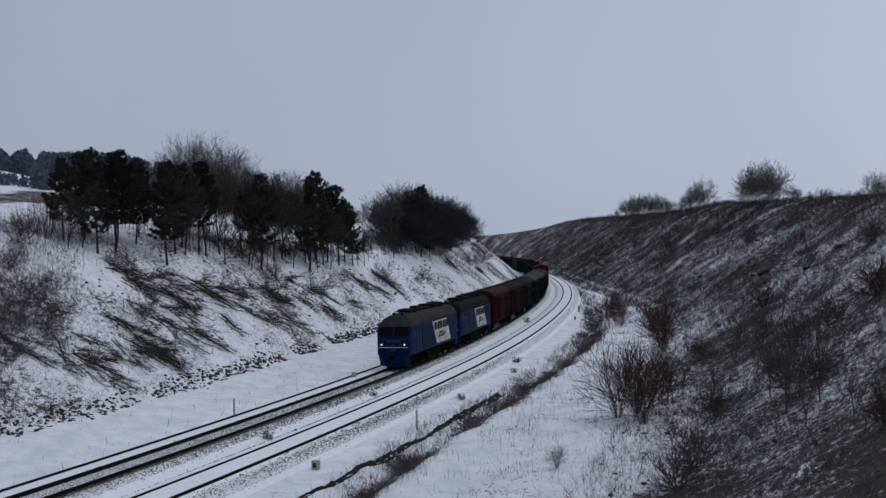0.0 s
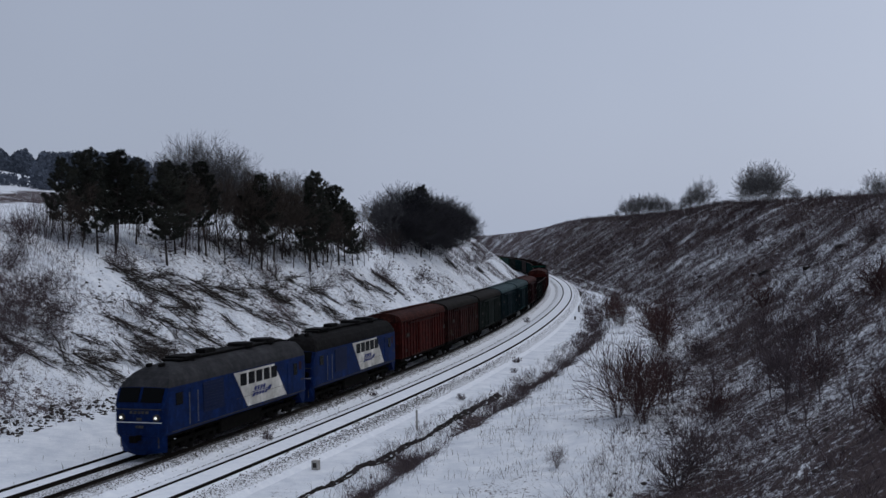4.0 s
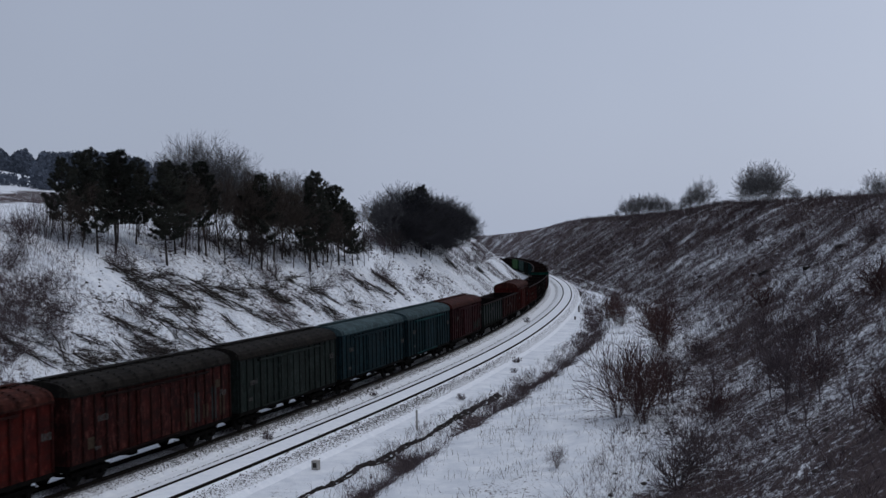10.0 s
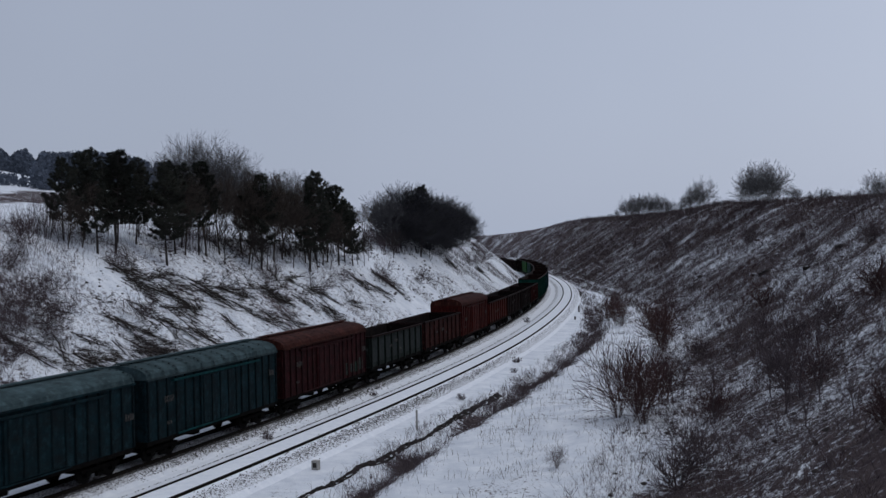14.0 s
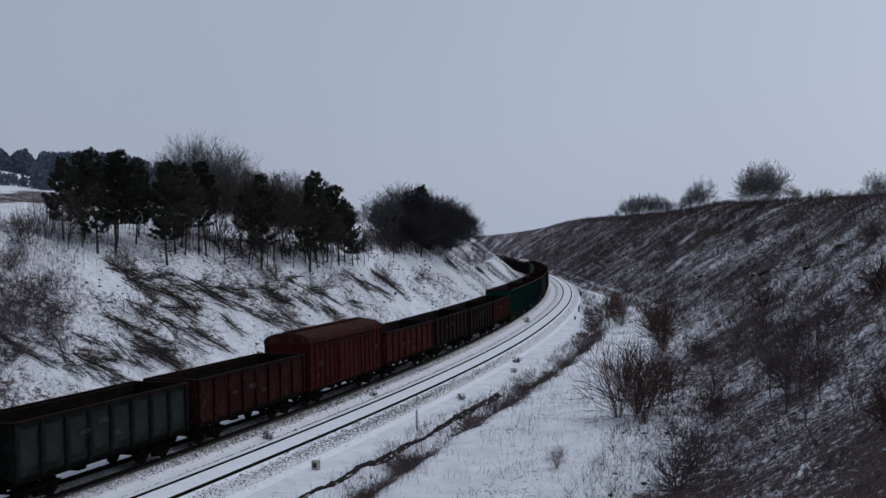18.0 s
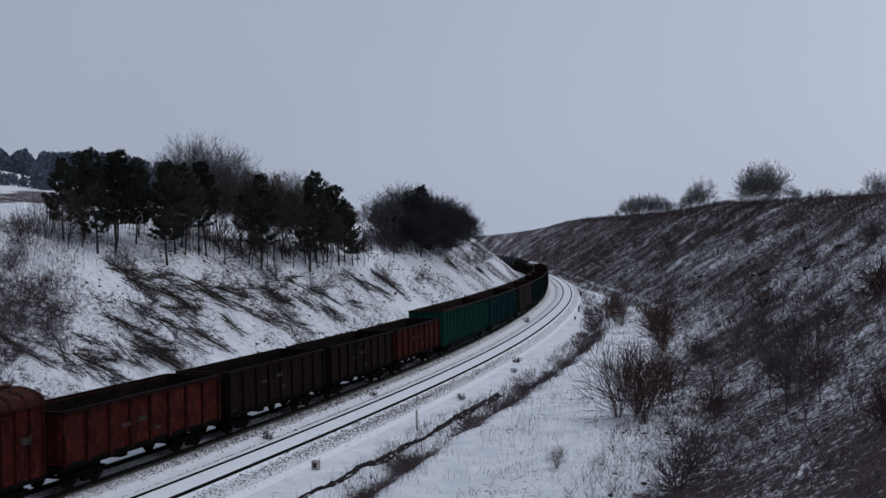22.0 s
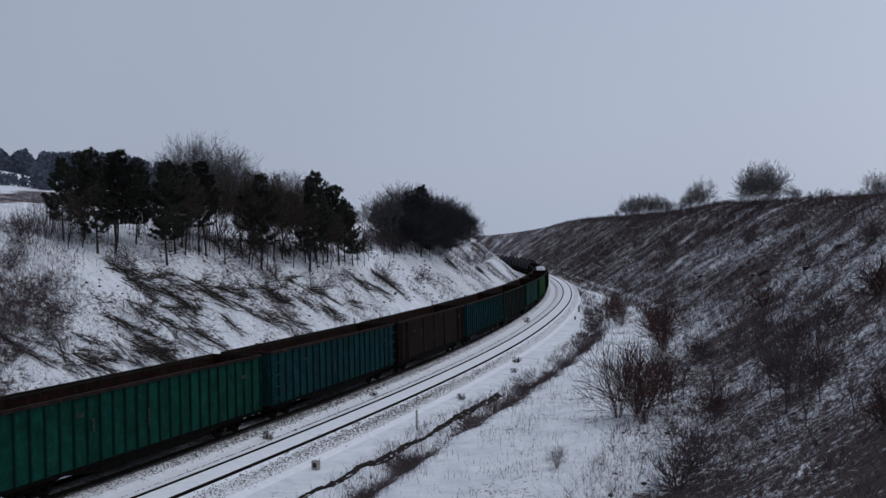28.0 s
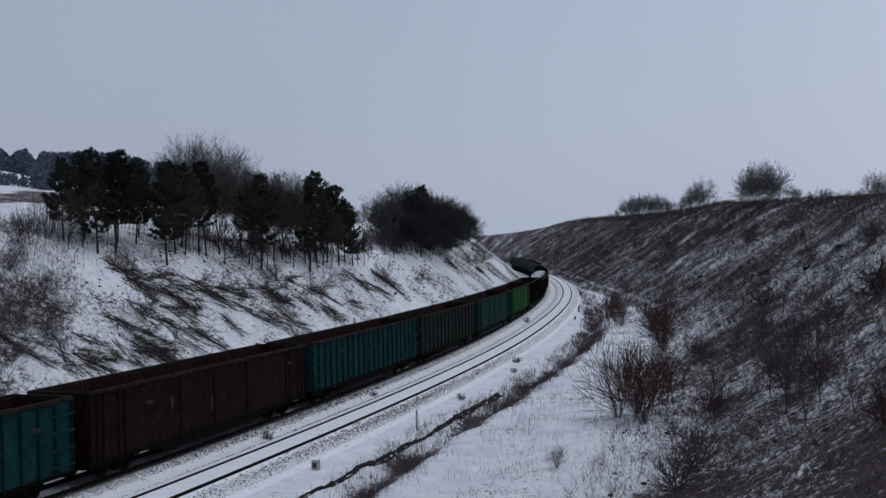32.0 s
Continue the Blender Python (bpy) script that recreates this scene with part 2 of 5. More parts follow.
M["loco_cream"] = wagon_paint("engine_cream", (0.50, 0.48, 0.43), (0.56, 0.54, 0.49), (0.20, 0.17, 0.14), 0.12, 0.5)
M["rail_pale"] = plain("pale_hand_rail", (0.12, 0.12, 0.12), (0.22, 0.22, 0.21), 5, 0.6)
M["line_white"] = plain("white_line", (0.5, 0.5, 0.5), (0.65, 0.65, 0.65), 5, 0.6)
M["grey_patch"] = plain("pale_patch_paint", (0.014, 0.018, 0.018), (0.030, 0.034, 0.033), 3, 0.8)
M["patch_cream"] = plain("peeled_cream_patch", (0.022, 0.014, 0.010), (0.055, 0.042, 0.028), 4, 0.8)
M["patch_grey"] = plain("peeled_grey_patch", (0.010, 0.014, 0.012), (0.048, 0.058, 0.050), 5, 0.8)
M["patch_green"] = plain("old_green_patch", (0.008, 0.018, 0.013), (0.026, 0.050, 0.036), 5, 0.8)
M["mark"] = plain("faded_marking", (0.014, 0.013, 0.012), (0.085, 0.080, 0.075), 9, 0.8)
M["logo_blue"] = plain("logo_blue", (0.012, 0.018, 0.09), (0.02, 0.03, 0.12), 5, 0.5)
M["emblem_red"] = plain("emblem_red", (0.018, 0.006, 0.008), (0.036, 0.012, 0.011), 5, 0.6)
g = Nodes("dark_window_glass")
M["glass"] = g.done((0.003, 0.0035, 0.004), 0.25, 0.0, 0.04)
g = Nodes("headlamp")
g.put(g.b, "Emission Color", (1.0, 0.97, 0.86, 1.0))
g.put(g.b, "Emission Strength", 0.75)
M["lamp"] = g.done((0.8, 0.8, 0.75), 0.3)
PAINTS = dict(
    red=((0.115, 0.013, 0.010), (0.140, 0.020, 0.014), (0.058, 0.017, 0.012), 0.6),
    red_dark=((0.064, 0.011, 0.010), (0.090, 0.020, 0.015), (0.030, 0.014, 0.011), 0.8),
    red_worn=((0.130, 0.018, 0.012), (0.165, 0.026, 0.016), (0.050, 0.016, 0.012), 0.6),
    maroon=((0.052, 0.010, 0.013), (0.072, 0.014, 0.016), (0.032, 0.010, 0.010), 0.55),
    brown=((0.022, 0.008, 0.007), (0.032, 0.012, 0.010), (0.015, 0.007, 0.006), 0.6),
    dark=((0.017, 0.009, 0.009), (0.027, 0.012, 0.011), (0.055, 0.015, 0.011), 0.6),
    grey_green=((0.028, 0.043, 0.038), (0.042, 0.058, 0.051), (0.024, 0.026, 0.022), 0.5),
    teal=((0.008, 0.082, 0.090), (0.012, 0.104, 0.112), (0.008, 0.030, 0.032), 0.35),
    teal_dark=((0.010, 0.036, 0.046), (0.014, 0.048, 0.06), (0.012, 0.015, 0.017), 0.45),
    green=((0.006, 0.105, 0.076), (0.010, 0.13, 0.095), (0.010, 0.04, 0.03), 0.25),
    green_dark=((0.004, 0.070, 0.056), (0.006, 0.086, 0.070), (0.008, 0.024, 0.02), 0.25),
    green_bright=((0.026, 0.16, 0.026), (0.034, 0.19, 0.036), (0.02, 0.08, 0.02), 0.2),
    tank=((0.022, 0.028, 0.036), (0.032, 0.040, 0.050), (0.014, 0.016, 0.019), 0.4),
    roof_teal=((0.10, 0.17, 0.185), (0.13, 0.20, 0.215), (0.06, 0.08, 0.085), 0.3),
    roof_red=((0.11, 0.030, 0.022), (0.14, 0.042, 0.03), (0.045, 0.02, 0.016), 0.5),
    roof_dark=((0.030, 0.026, 0.021), (0.042, 0.036, 0.030), (0.025, 0.02, 0.017), 0.5),
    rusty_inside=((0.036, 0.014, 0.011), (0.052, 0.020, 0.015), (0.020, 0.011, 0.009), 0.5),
    black_inside=((0.012, 0.008, 0.008), (0.020, 0.012, 0.011), (0.008, 0.006, 0.006), 0.5),
    rim=((0.045, 0.029, 0.025), (0.065, 0.042, 0.036), (0.04, 0.025, 0.02), 0.5),
)
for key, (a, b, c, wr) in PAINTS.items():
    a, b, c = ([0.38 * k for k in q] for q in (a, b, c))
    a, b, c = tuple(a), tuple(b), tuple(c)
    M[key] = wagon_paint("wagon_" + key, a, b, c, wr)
    # rib and hoop contrast: shading put in as a darker copy of the paint
    M[key + "_rib"] = wagon_paint("shaded_" + key, *(tuple(0.58 * k for k in q) for q in (a, b, c)), wr)


# ---- mesh helpers ----
def mesh_of(name, verts, faces, mats, smooth_faces=False, index=None):
    me = bpy.data.meshes.new(name)
    me.from_pydata([tuple(v) for v in verts], [], faces)
    for m in mats:
        me.materials.append(m)
    if index is not None:
        me.polygons.foreach_set("material_index", index)
    if smooth_faces:
        me.polygons.foreach_set("use_smooth", [True] * len(me.polygons))
    me.update()
    return me


def from_bm(name, bm, material, smooth_faces=False):
    me = bpy.data.meshes.new(name)
    bmesh.ops.recalc_face_normals(bm, faces=bm.faces)
    bm.to_mesh(me)
    bm.free()
    me.materials.append(material)
    if smooth_faces:
        me.polygons.foreach_set("use_smooth", [True] * len(me.polygons))
    return me


def put(name, me, parent=None, m=None, label=""):
    ob = new(name, me)
    if parent is not None:
        ob.parent = parent
    if m is not None:
        ob.matrix_basis = m
    if label:
        ob["label"] = label
    return ob


def part(name, bm, material, parent, label="", m=None):
    return put(name, from_bm(name, bm, material), parent, m, label)


def box(bm, x0, x1, y0, y1, z0, z1, m=None):
    v = [bm.verts.new(p) for p in ((x0, y0, z0), (x1, y0, z0), (x1, y1, z0), (x0, y1, z0), (x0, y0, z1), (x1, y0, z1), (x1, y1, z1), (x0, y1, z1))]
    if m is not None:
        for q in v:
            q.co = m @ q.co
    for f in ((0, 3, 2, 1), (4, 5, 6, 7), (0, 1, 5, 4), (1, 2, 6, 5), (2, 3, 7, 6), (3, 0, 4, 7)):
        bm.faces.new([v[i] for i in f])
    return v


def bevel(bm, width, segments=1):
    bmesh.ops.bevel(bm, geom=list(bm.edges), offset=width, segments=segments, affect="EDGES", profile=0.6)
    return bm


def boxes(*items, bev=0.0):
    bm = bmesh.new()
    for it in items:
        box(bm, *it)
    return bevel(bm, bev) if bev else bm


def cyl(bm, a, b, r0, r1=None, n=12):
    a, b = Vector(a), Vector(b)
    r1 = r0 if r1 is None else r1
    q = (b - a).to_track_quat("Z", "Y")
    rings = []
    for c, r in ((a, r0), (b, r1)):
        rings.append([bm.verts.new(c + q @ Vector((r * math.cos(2 * math.pi * i / n), r * math.sin(2 * math.pi * i / n), 0))) for i in range(n)])
    for i in range(n):
        bm.faces.new((rings[0][i], rings[0][(i + 1) % n], rings[1][(i + 1) % n], rings[1][i]))
    bm.faces.new(rings[0][::-1])
    bm.faces.new(rings[1])


def loft(section, stations, closed=False):
    """Sweep a cross-section of (u, z) along the track: vertices and faces."""
    verts, faces, n = [], [], len(section)
    for s in stations:
        verts += [w(s, u, z) for u, z in section]
    for i in range(len(stations) - 1):
        for j in range(n if closed else n - 1):
            a, b = i * n + j, i * n + (j + 1) % n
            faces.append((a, b, b + n, a + n))
    if closed:
        faces.append(tuple(range(n))[::-1])
        faces.append(tuple(range((len(stations) - 1) * n, len(stations) * n)))
    return verts, faces


# ---- the ground ----
def grid_lines(fine, outer, growth=1.13):
    a, step, out = [], fine[2], []
    v = fine[0]
    while v <= fine[1]:
        a.append(v)
        v += step
    for side in (-1, 1):
        v, d = (a[0] if side < 0 else a[-1]), step
        while abs(v) < outer:
            d *= growth if side > 0 else 1.13
            v += side * d
            out.append(v)
    return np.array(sorted(a + out))


# runs of scrub and of open snow on the right bank: two ends, half width, weight
RUNS = [(33.0, 29.2, 23.2, 24.0, 1.6, 0.32), (3.9, 32.9, 0.9, 30.4, 1.2, 0.2), (7.1, 35.8, -0.9, 33.4, 1.8, 0.32), (129.7, 37.3, 145.4, 27.1, 4, 0.2), (55.2, 40.8, 65.8, 35.8, 3, 0.2), (-2.2, 30.1, -4.0, 26.0, 1.4, 0.1), (-14.2, 34.3, -15.8, 32.2, 1.8, -0.5), (70.5, 23.8, 38.3, 21.3, 2, -0.5), (10.7, 35.2, 16.1, 31.1, 0.7, -0.7), (29.4, 38.4, 32.0, 35.2, 3, -0.4), (92.2, 34.1, 93.0, 29.5, 3, -0.4), (129.2, 30.5, 134.8, 18.1, 3, -0.35), (210.5, 20.5, 188.1, 11.9, 4, -0.35), (7.2, 28.4, 4.4, 27.1, 0.8, -0.5)]


def thicket(s, u):
    """Runs of dense dead growth that fall down the right bank, 0 to 1."""
    drift = 1.6 * (vnoise(s * 0.07, u * 0.13, 95) - 0.5)
    band = fbm(s * 0.09 + 0.08 * u + drift + 3, u * 0.12 + drift, 91)
    clump = vnoise(s * 0.30 + 8, u * 0.62, 92)
    near = smooth(5, -8, s) * (0.22 * np.exp(-((u - 27.2) / 2.2) ** 2) - 0.01 * smooth(29, 32, u))
    t = 0.5 + 0.62 * (smooth(0.30, 0.66, 0.55 * band + 0.45 * clump + near) - 0.5)
    ragged = 1.6 * (vnoise(s * 0.45, u * 0.45, 97) - 0.5)
    for s0, u0, s1, u1, wd, weight in RUNS:
        a, b = s1 - s0, u1 - u0
        k = np.clip(((s - s0) * a + (u - u0) * b) / (a * a + b * b), 0, 1)
        d = np.hypot(s - s0 - k * a, u - u0 - k * b) + ragged * wd * 0.5
        t = t + weight * np.exp(-(d / wd) ** 2)
    return np.clip(t, 0, 1)


def cover_of(s, u):
    """How much dead grass and scrub stands out of the snow, 0 to 1."""
    fr, fl = np.interp(s, *FOOT_R), np.interp(s, *FOOT_L)
    x, y = np.interp(s, SS, CX) + u, np.interp(s, SS, CY)
    patch = fbm(x * 0.09 + 3, y * 0.05 + 7, 21)
    right = smooth(-4.0, 1.5, u - fr) * (0.73 + 0.13 * smooth(-16, -27, s) - 0.06 * np.exp(-((s + 9) / 6) ** 2 - ((u - 33) / 3.5) ** 2) + 0.05 * smooth(10, 70, s) + (0.24 - 0.08 * smooth(10, 70, s)) * thicket(s, u) + 0.07 * (np.clip((u - fr) / 22, 0, 1) - 0.5) + 0.25 * (patch - 0.47) + 0.45 * (fbm(x * 0.55, y * 0.2, 44) - 0.47) + 0.10 * smooth(150, 260, s))
    ditch = np.interp(s, [-40, -20, -10, -3, 8, 34, 64, 112, 185, 300], [12.6, 12.2, 11.4, 11.1, 11.4, 11.5, 12.2, 9.6, 8.0, 7.5])
    band = np.exp(-((u - ditch - 0.3 - 1.4 * (vnoise(s * 0.28, u * 0.3, 13) - 0.5)) / 1.2) ** 2) * (0.66 + 0.45 * vnoise(s * 0.2, s * 0, 12)) * (u > 6) * (1 - 0.75 * smooth(70, 125, s))
    left = smooth(-0.6, 0.8, -u - fl) * (0.54 + 0.8 * (patch - 0.47) + 0.5 * (fbm(x * 0.3, y * 0.22, 45) - 0.47)) * (1 - 0.5 * smooth(0, 10, -u - fl - 13))
    foot = 0.95 * np.exp(-((-u - fl) / 0.5) ** 2) * (s < 60) * vnoise(x * 0.6, y * 0.6, 4)
    flat = 0.5 * (u > 8) * smooth(0.35, 0.65, fbm(x * 0.3, y * 0.3, 8)) + 0.05
    field = 1.3 * smooth(74, 80, -u) * smooth(104, 97, -u) * (s < 300)
    return np.clip(np.maximum.reduce([right, band, left, foot, flat * (np.abs(u) > 7), field]), 0, 1)


gx = grid_lines((-48.0, 66.0, 0.62), 3200)
gy = grid_lines((12.0, 190.0, 0.62), 3200, 1.022)
GX, GY = np.meshgrid(gx, gy)
GS, GU = su_of(GX, GY)
GZ = ground_z(GS, GU)
rows_n, cols_n = GX.shape
idx = np.arange(rows_n * cols_n).reshape(rows_n, cols_n)
quads = np.stack([idx[:-1, :-1], idx[:-1, 1:], idx[1:, 1:], idx[1:, :-1]], -1).reshape(-1, 4)
me = bpy.data.meshes.new("ground")
me.from_pydata(np.stack([GX, GY, GZ], -1).reshape(-1, 3).tolist(), [], quads.tolist())
me.materials.append(M["ground"])
me.polygons.foreach_set("use_smooth", [True] * len(me.polygons))
att = me.attributes.new("cover", "FLOAT", "POINT")
att.data.foreach_set("value", cover_of(GS, GU).reshape(-1).astype(np.float32))
ground = put("ground", me)
tagged(ground, "snow-covered railway cutting with dead grass showing through", "ground", kind="structure")

# ---- the two tracks ----
LINE = [s for s in list(range(-330, -60, 12)) + list(range(-60, 180, 3)) + list(range(180, 700, 8))]
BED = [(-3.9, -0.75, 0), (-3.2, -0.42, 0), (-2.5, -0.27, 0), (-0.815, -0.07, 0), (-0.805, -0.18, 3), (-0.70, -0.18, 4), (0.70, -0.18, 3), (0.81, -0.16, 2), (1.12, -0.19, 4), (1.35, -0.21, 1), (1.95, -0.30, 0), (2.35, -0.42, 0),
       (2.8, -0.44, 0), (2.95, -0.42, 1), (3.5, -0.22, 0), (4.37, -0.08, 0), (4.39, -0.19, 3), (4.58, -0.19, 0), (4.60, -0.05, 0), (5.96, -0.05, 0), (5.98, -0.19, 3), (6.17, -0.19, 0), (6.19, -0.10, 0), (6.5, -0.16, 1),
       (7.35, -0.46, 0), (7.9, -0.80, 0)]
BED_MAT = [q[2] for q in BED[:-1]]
BED = [q[:2] for q in BED]
bv, bf = loft(BED, LINE)
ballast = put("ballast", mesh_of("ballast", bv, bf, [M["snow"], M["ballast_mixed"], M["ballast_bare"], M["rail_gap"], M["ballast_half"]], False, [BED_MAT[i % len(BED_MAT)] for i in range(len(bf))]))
tagged(ballast, "stone ballast of two railway tracks, partly under snow", "ballast", kind="structure")
HEAD = [(-0.075, -0.175), (-0.075, -0.16), (-0.018, -0.14), (-0.018, -0.045), (-0.037, -0.03), (-0.037, 0.0), (0.037, 0.0), (0.037, -0.03), (0.018, -0.045),
        (0.018, -0.14), (0.075, -0.16), (0.075, -0.175)]
for label, at in (("dark steel rail of the train's track", -RAIL), ("dark steel rail of the train's track", RAIL), ("dark steel rail of the empty track", SECOND - RAIL),
                  ("dark steel rail of the empty track", SECOND + RAIL)):
    rv, rf = loft([(u + at, z) for u, z in HEAD], LINE, True)
    tagged(put("rail", mesh_of("rail", rv, rf, [M["rail"]])), label, "rail", "rails", "structure")
rv, rf = loft([(u - 2.68, z - 0.19) for u, z in HEAD], [s for s in LINE if s < 120], True)
tagged(put("spare_rail", mesh_of("spare_rail", rv, rf, [M["rail"]])), "long rusty spare rail lying in the snow beside the track", "rail")


def stones():
    """Loose ballast that shows through the snow."""
    rnd = np.random.RandomState(4)
    verts, faces = [], []
    oct6 = np.array([(1, 0, 0), (-1, 0, 0), (0, 1, 0), (0, -1, 0), (0, 0, 1), (0, 0, -1)], float)
    of = [(0, 2, 4), (2, 1, 4), (1, 3, 4), (3, 0, 4), (2, 0, 5), (1, 2, 5), (3, 1, 5), (0, 3, 5)]
    bu, bz = [p[0] for p in BED], [p[1] for p in BED]
    for lo, hi, count in ((1.2, 1.95, 7000), (6.4, 7.1, 7000), (2.9, 3.4, 1800), (-0.6, 1.4, 5200)):
        s = rnd.uniform(-30, 1, count) ** 1 + rnd.exponential(32, count)
        u = rnd.normal((lo + hi) / 2, (hi - lo) * 0.36, count)
        for a, b in zip(s, u):
            if rnd.rand() < 0.42 + 0.5 * smooth(0, 60, a):
                continue
            c = w(a, b, float(np.interp(b, bu, bz)) + 0.01)
            r = rnd.uniform(0.018, 0.05) * (1 + a / 200)
            k = len(verts)
            o = oct6 * r * rnd.uniform(0.6, 1.2, (6, 3))
            verts += [(c[0] + p[0], c[1] + p[1], c[2] + p[2]) for p in o]
            faces += [(x + k, y + k, z + k) for x, y, z in of]
    tagged(put("ballast_stones", mesh_of("ballast_stones", verts, faces, [M["stone"]])), "grey broken ballast stones poking through snow", "gravel", kind="stuff")


stones()


# ---- the train: local x forwards, y to the side that faces the camera, z up from the rail head ----
CACHE = {}


def cached(key, make):
    if key not in CACHE:
        CACHE[key] = make()
    return CACHE[key]


def wheel_mesh(r):
    def make():
        bm = bmesh.new()
        cyl(bm, (0, -0.07, 0), (0, 0.07, 0), r, n=20)
        cyl(bm, (0, -0.09, 0), (0, -0.07, 0), r + 0.03, n=20)
        cyl(bm, (0, 0.07, 0), (0, 0.12, 0), r * 0.3, n=10)
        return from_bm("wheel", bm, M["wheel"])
    return cached(("wheel", r), make)


def bogie(parent, x, axles, r=0.475):
    """A bogie with its side frames, springs and wheels."""
    half = max(axles) + 0.45

    def make():
        bm = bmesh.new()
        for sy in (-1, 1):
            y0, y1 = sorted((sy * 0.92, sy * 1.08))
            box(bm, -half, half, y0, y1, r + 0.02, r + 0.2)
            for a in axles:
                box(bm, a - 0.17, a + 0.17, y0 - 0.03, y1 + 0.03, r - 0.16, r + 0.14)
            for a, b in zip(axles[:-1], axles[1:]):
                c = (a + b) / 2
                box(bm, c - 0.28, c + 0.28, y0 - 0.02, y1 + 0.02, 0.22, 0.34)
                for dx in (-0.18, 0, 0.18):
                    cyl(bm, (c + dx, sy * 1.0, 0.34), (c + dx, sy * 1.0, r + 0.04), 0.07, n=8)
        box(bm, -0.25, 0.25, -1.0, 1.0, r, r + 0.3)
        for a in axles:
            cyl(bm, (a, -0.9, r), (a, 0.9, r), 0.08, n=8)
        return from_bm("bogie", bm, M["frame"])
    b = put("bogie", cached(("bogie", tuple(axles), r), make), parent, pose(x, 0, 0))
    for a in axles:
        put("wheel", wheel_mesh(r), b, pose(a, -0.76, r))
        put("wheel", wheel_mesh(r), b, pose(a, 0.76, r, 0, 0, 180))


def coupler(parent, x, sign):
    def make():
        bm = bmesh.new()
        box(bm, 0, 0.42, -0.12, 0.12, 0.92, 1.16)
        box(bm, 0.42, 0.62, -0.2, 0.16, 0.88, 1.2)
        return from_bm("coupler", bm, M["frame"])
    put("coupler", cached(("coupler",), make), parent, pose(x, 0, 0, 0, 0, 0 if sign > 0 else 180))


def side_marks(parent, length, y, rows, seed, z0, key="mark"):
    """Lettering too faint to read, as plain bars."""
    rnd = random.Random(seed)
    for x, z, n, hgt in rows:
        n = n + 1 if hgt < 0.5 else n
        x, z = x + rnd.uniform(-0.4, 0.4), z + rnd.uniform(-0.25, 0.2)
        for i in range(n):
            wd = rnd.uniform(0.07, 0.11)
            part("marking", boxes((x + i * 0.17, x + i * 0.17 + wd, y, y + 0.012, z0 + z, z0 + z + hgt * rnd.uniform(0.75, 1.0))), M[key], parent, "faint pale lettering, unreadable")


def body_shell(parent, name, length, half, z0, z1, paint, label=""):
    """Four plain walls with thickness and a floor."""
    h = length / 2

    def make():
        bm = bmesh.new()
        t = 0.07
        rings = []
        for hx, hy, z in ((h, half, z0), (h, half, z1), (h - t, half - t, z1), (h - t, half - t, z0 + 0.12)):
            rings.append([bm.verts.new((x, y, z)) for x, y in ((-hx, -hy), (hx, -hy), (hx, hy), (-hx, hy))])
        bm.faces.new(rings[0][::-1])
        bm.faces.new(rings[3])
        for a, b in zip(rings[:-1], rings[1:]):
            for i in range(4):
                bm.faces.new((a[i], a[(i + 1) % 4], b[(i + 1) % 4], b[i]))
        return from_bm(name, bm, M[paint])
    return put(name, cached((name, round(length, 2), half, z0, z1, paint), make), parent, None, label)


def ribs(parent, xs, half, z0, z1, paint, wide=0.10, deep=0.06, both=True):
    def make():
        bm = boxes((-wide / 2, wide / 2, 0, deep, z0, z1))
        return from_bm("rib", bm, M[paint])
    me = cached(("rib", z0, z1, paint, wide, deep), make)
    for x in xs:
        put("rib", me, parent, pose(x, half, 0))
        if both:
            put("rib", me, parent, pose(x, -half - deep, 0))


def end_ribs(parent, h, half, z0, z1, paint):
    def make():
        bm = boxes((0, 0.07, -0.06, 0.06, z0, z1))
        return from_bm("end_post", bm, M[paint])
    me = cached(("end_post", z0, z1, paint), make)
    for y in (-half + 0.1, -half / 3, half / 3, half - 0.1):
        put("end_post", me, parent, pose(h, y, 0))
        put("end_post", me, parent, pose(-h - 0.07, y, 0))


def underframe(parent, length, half, z0, belly=0.0):
    h = length / 2

    def make():
        bm = bmesh.new()
        box(bm, -h, h, -0.2, 0.2, z0 - 0.38, z0)
        for sy in (-1, 1):
            y0, y1 = sorted((sy * (half - 0.16), sy * (half - 0.02)))
            box(bm, -h, h, y0, y1, z0 - 0.2, z0)
        for x in (-h, -h * 0.66, h * 0.66 - 0.3, h - 0.3):
            box(bm, x, x + 0.3, -half + 0.16, half - 0.16, z0 - 0.3, z0 - 0.01)
        cyl(bm, (-0.9, -0.55, z0 - 0.45), (0.4, -0.55, z0 - 0.45), 0.2, n=10)
        box(bm, 0.9, 1.5, 0.25, 0.85, z0 - 0.55, z0 - 0.1)
        if belly:
            for sy in (-1, 1):
                y0, y1 = sorted((sy * (half - 0.14), sy * (half - 0.05)))
                prof = [(-h * 0.62, z0 - 0.2), (-h * 0.4, z0 - 0.2 - belly), (h * 0.4, z0 - 0.2 - belly), (h * 0.62, z0 - 0.2)]
                a = [bm.verts.new((x, y0, z)) for x, z in prof]
                b = [bm.verts.new((x, y1, z)) for x, z in prof]
                bm.faces.new(a)
                bm.faces.new(b[::-1])
                for i in range(4):
                    bm.faces.new((a[i], a[(i + 1) % 4], b[(i + 1) % 4], b[i]))
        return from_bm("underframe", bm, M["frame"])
    put("underframe", cached(("underframe", round(length, 2), half, z0, belly), make), parent)


